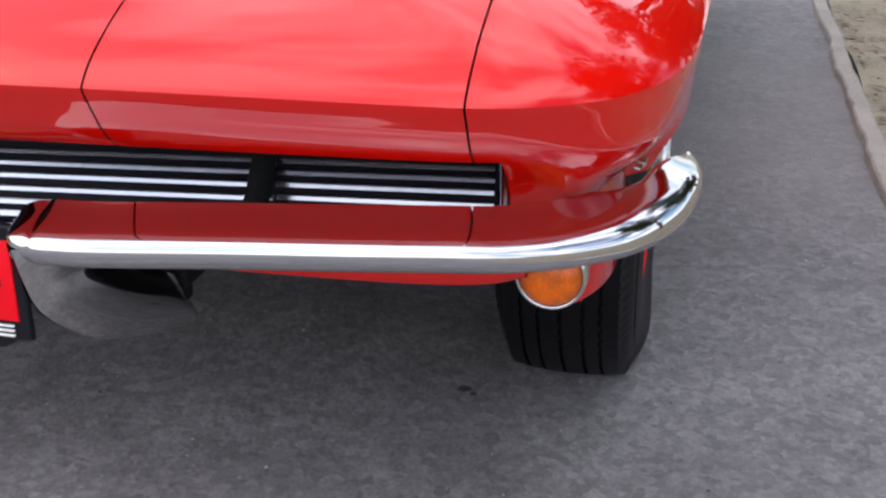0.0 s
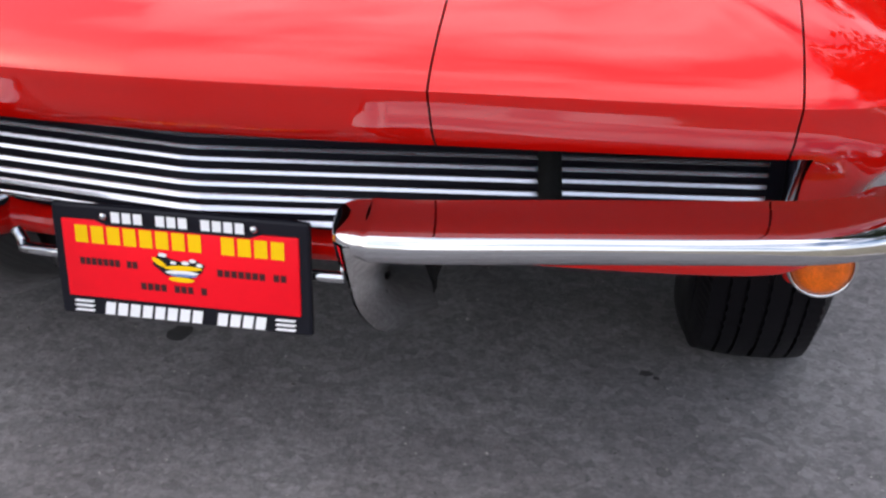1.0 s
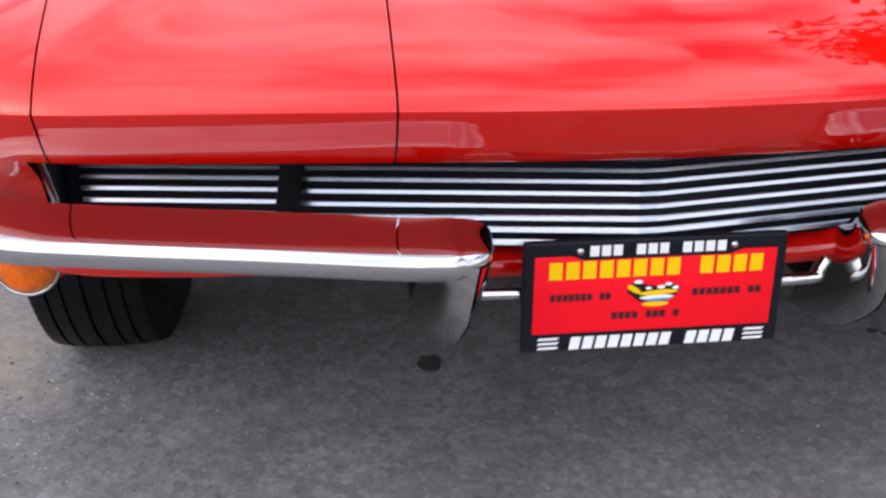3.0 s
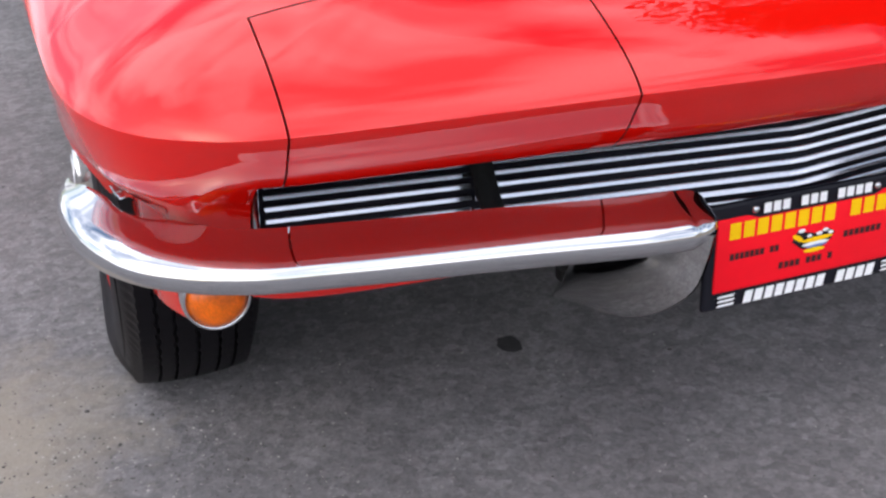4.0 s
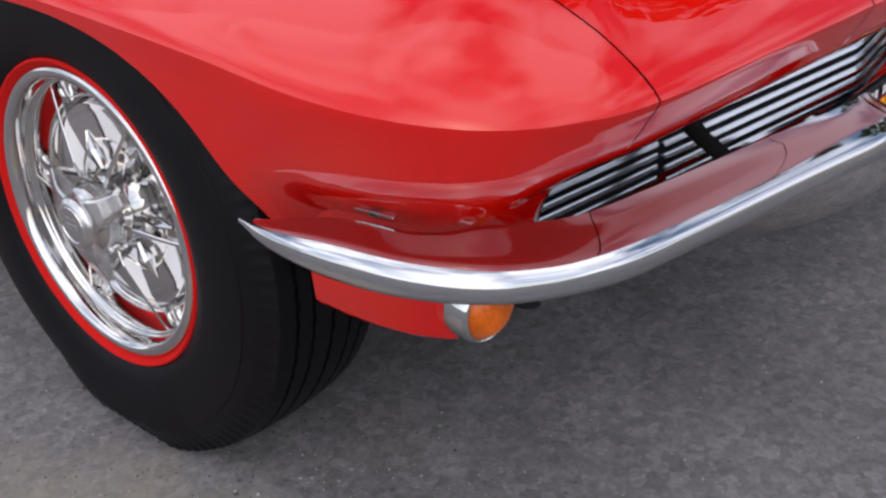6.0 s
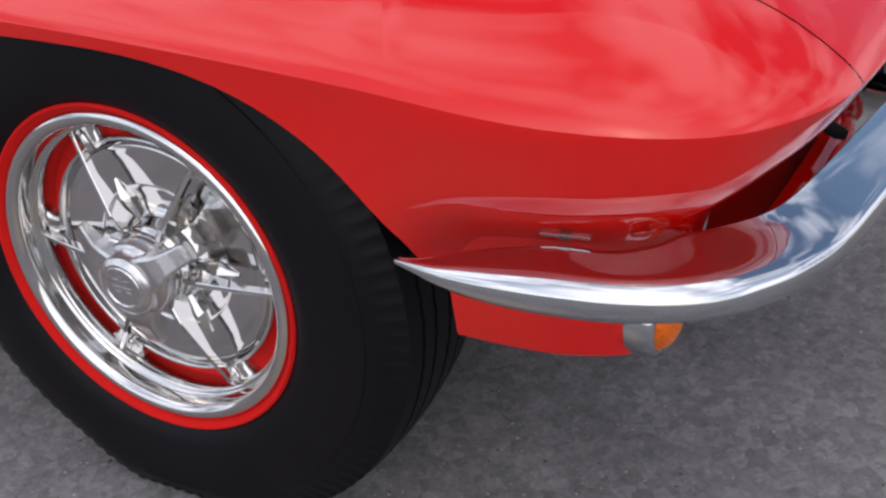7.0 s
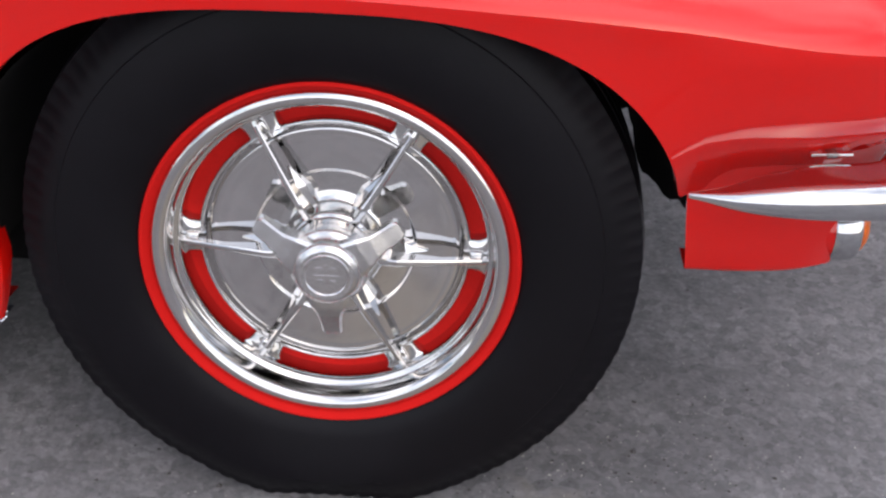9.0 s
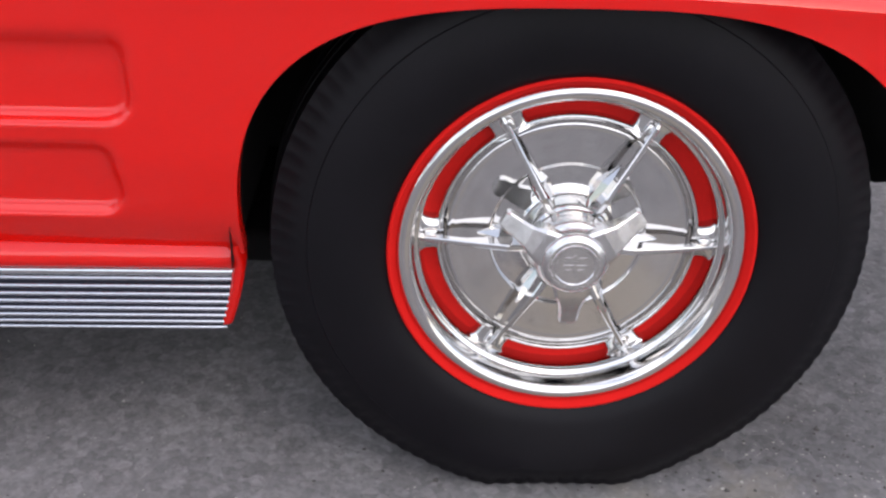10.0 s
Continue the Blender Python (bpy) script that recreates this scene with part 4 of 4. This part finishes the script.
tagged(part("grit", bm, STONE, smooth=False), "scattered pale grit on the asphalt", "grit", kind="stuff")


GRAVEL = material("dark_gravel", (0.075, 0.068, 0.064), 0.85, vary=0.4, scale=90)


def scatter(count, place, small, large, seed):
    """Low five-sided stones at places that place() draws."""
    rnd = random.Random(seed)
    bm = bmesh.new()
    for k in range(count):
        x, y = place(rnd)
        r = rnd.uniform(small, large) * (1.7 if rnd.random() < 0.06 else 1.0)
        top = bm.verts.new((x + r * rnd.uniform(-0.3, 0.3), y, r * 0.8))
        ring = [bm.verts.new((x + r * rnd.uniform(0.7, 1.2) * math.cos(a), y + r * rnd.uniform(0.7, 1.2) * math.sin(a), 0.0002)) for a in (0, 1.2, 2.5, 3.8, 5.1)]
        for i in range(5):
            bm.faces.new((ring[i], ring[(i + 1) % 5], top))
    return bm


bm = scatter(520, lambda rnd: (rnd.gauss(-0.98, 0.22), rnd.gauss(-0.30, 0.20)), 0.0012, 0.0030, 31)
tagged(part("gravel", bm, GRAVEL, smooth=False), "dark loose gravel on the dusty asphalt beside the wheel", "gravel", kind="stuff")
bm = scatter(380, lambda rnd: (rnd.gauss(-0.86, 0.20), rnd.gauss(-0.34, 0.16)), 0.0008, 0.0020, 32)
tagged(part("grit", bm, STONE, smooth=False), "pale grit gathered on the asphalt by the tyre", "grit", kind="stuff")
bm = scatter(900, lambda rnd: (rnd.uniform(-2.2, 1.2), rnd.uniform(-1.4, 1.2)), 0.0010, 0.0026, 33)
tagged(part("gravel", bm, GRAVEL, smooth=False), "dark specks of gravel scattered on the asphalt", "gravel", kind="stuff")


def stain(x, y, rx, ry, seed):
    bm = bmesh.new()
    ring = []
    for k in range(28):
        a = 2 * math.pi * k / 28
        w = 1 + 0.35 * noise.noise((math.cos(a) * 1.6, math.sin(a) * 1.6, seed))
        ring.append(bm.verts.new((x + rx * w * math.cos(a), y + ry * w * math.sin(a), 0.0015)))
    bm.faces.new(ring)
    tagged(part("oil_stain", bm, OIL, smooth=False), "small dark oil stain on the asphalt", "stain", kind="structure")


stain(-0.218, -0.236, 0.021, 0.028, 1)
stain(0.568, -0.21, 0.012, 0.009, 5)
stain(0.585, -0.222, 0.006, 0.005, 8)


# ---- litter on the verge ----
LITTER = material("dry_leaf_litter", (0.16, 0.115, 0.06), 0.8, vary=0.4, scale=30)
random.seed(23)
bm = bmesh.new()
for k in range(900):
    x, y = 1.37 + random.random() ** 1.6 * 1.6, random.uniform(0.2, 5.5)
    a, r = random.uniform(0, 6.28), random.uniform(0.008, 0.03)
    w = r * random.uniform(0.15, 0.5)
    z = 0.03 + 0.03 * noise.noise((x * 1.7, y * 1.7, 2)) + 0.012 * noise.noise((x * 7, y * 7, 5))
    c, sn = math.cos(a), math.sin(a)
    v = [bm.verts.new((x + r * c * u - w * sn * t, y + r * sn * u + w * c * t, z + lift)) for u, t, lift in ((-1, 0, 0.002), (0, -1, 0.006), (1, 0, 0.003), (0, 1, 0.005))]
    bm.faces.new(v)
tagged(part("leaf_litter", bm, LITTER, smooth=False), "dry brown leaves scattered on the earth verge", "litter", kind="stuff")


# ---- trees beyond the kerb ----
def tree(x, y, height, spread, seed):
    rnd = random.Random(seed)
    t = new("tree")
    t.location = (x, y, 0.05)
    tagged(t, "broad green tree with a leafy uneven crown beyond the kerb", "tree", "roadside trees")
    bm = bmesh.new()
    base = height * 0.34
    tube(bm, [(0, 0, -0.1), (0.03, 0.02, base * 0.5), (-0.04, 0.05, base), (0.02, 0.0, height * 0.6)], height * 0.03, 10)
    tips = []
    for k in range(9):
        a, r = rnd.uniform(0, 6.28), spread * rnd.uniform(0.35, 0.85)
        end = (r * math.cos(a), r * math.sin(a), height * rnd.uniform(0.5, 0.85))
        tube(bm, [(0, 0, base * rnd.uniform(0.8, 1.2)), (end[0] * 0.5, end[1] * 0.5, end[2] * 0.72), end], height * 0.009, 6)
        tips.append(end)
    part("trunk", bm, BARK, t)
    verts, faces = [], []
    clumps = [(*tips[k % 9][:2], tips[k % 9][2]) for k in range(9)] + [(spread * rnd.gauss(0, 0.42), spread * rnd.gauss(0, 0.42), height * rnd.uniform(0.38, 0.95)) for _ in range(46)]
    for cx, cy, cz in clumps:
        rad = spread * rnd.uniform(0.2, 0.36)
        for _ in range(300):
            d = Vector((rnd.gauss(0, 1), rnd.gauss(0, 1), rnd.gauss(0, 0.8)))
            p = Vector((cx, cy, cz)) + d.normalized() * rad * rnd.random() ** 0.4
            u = Vector((rnd.gauss(0, 1), rnd.gauss(0, 1), rnd.gauss(0, 1))).normalized() * rnd.uniform(0.06, 0.13)
            v = u.orthogonal() * rnd.uniform(0.4, 0.8)
            n = len(verts)
            verts += [p - u, p + v, p + u, p - v]
            faces.append((n, n + 1, n + 2, n + 3))
    me = bpy.data.meshes.new("crown")
    me.from_pydata([tuple(v) for v in verts], [], faces)
    me.materials.append(LEAF)
    crown = new("crown", me)
    crown.parent = t


for k, (x, y, h, sp) in enumerate(((4.7, 1.0, 7.6, 2.3), (4.9, 7.6, 7.0, 2.6), (6.5, 13.5, 5.6, 2.3))):
    tree(x, y, h, sp, 40 + k)
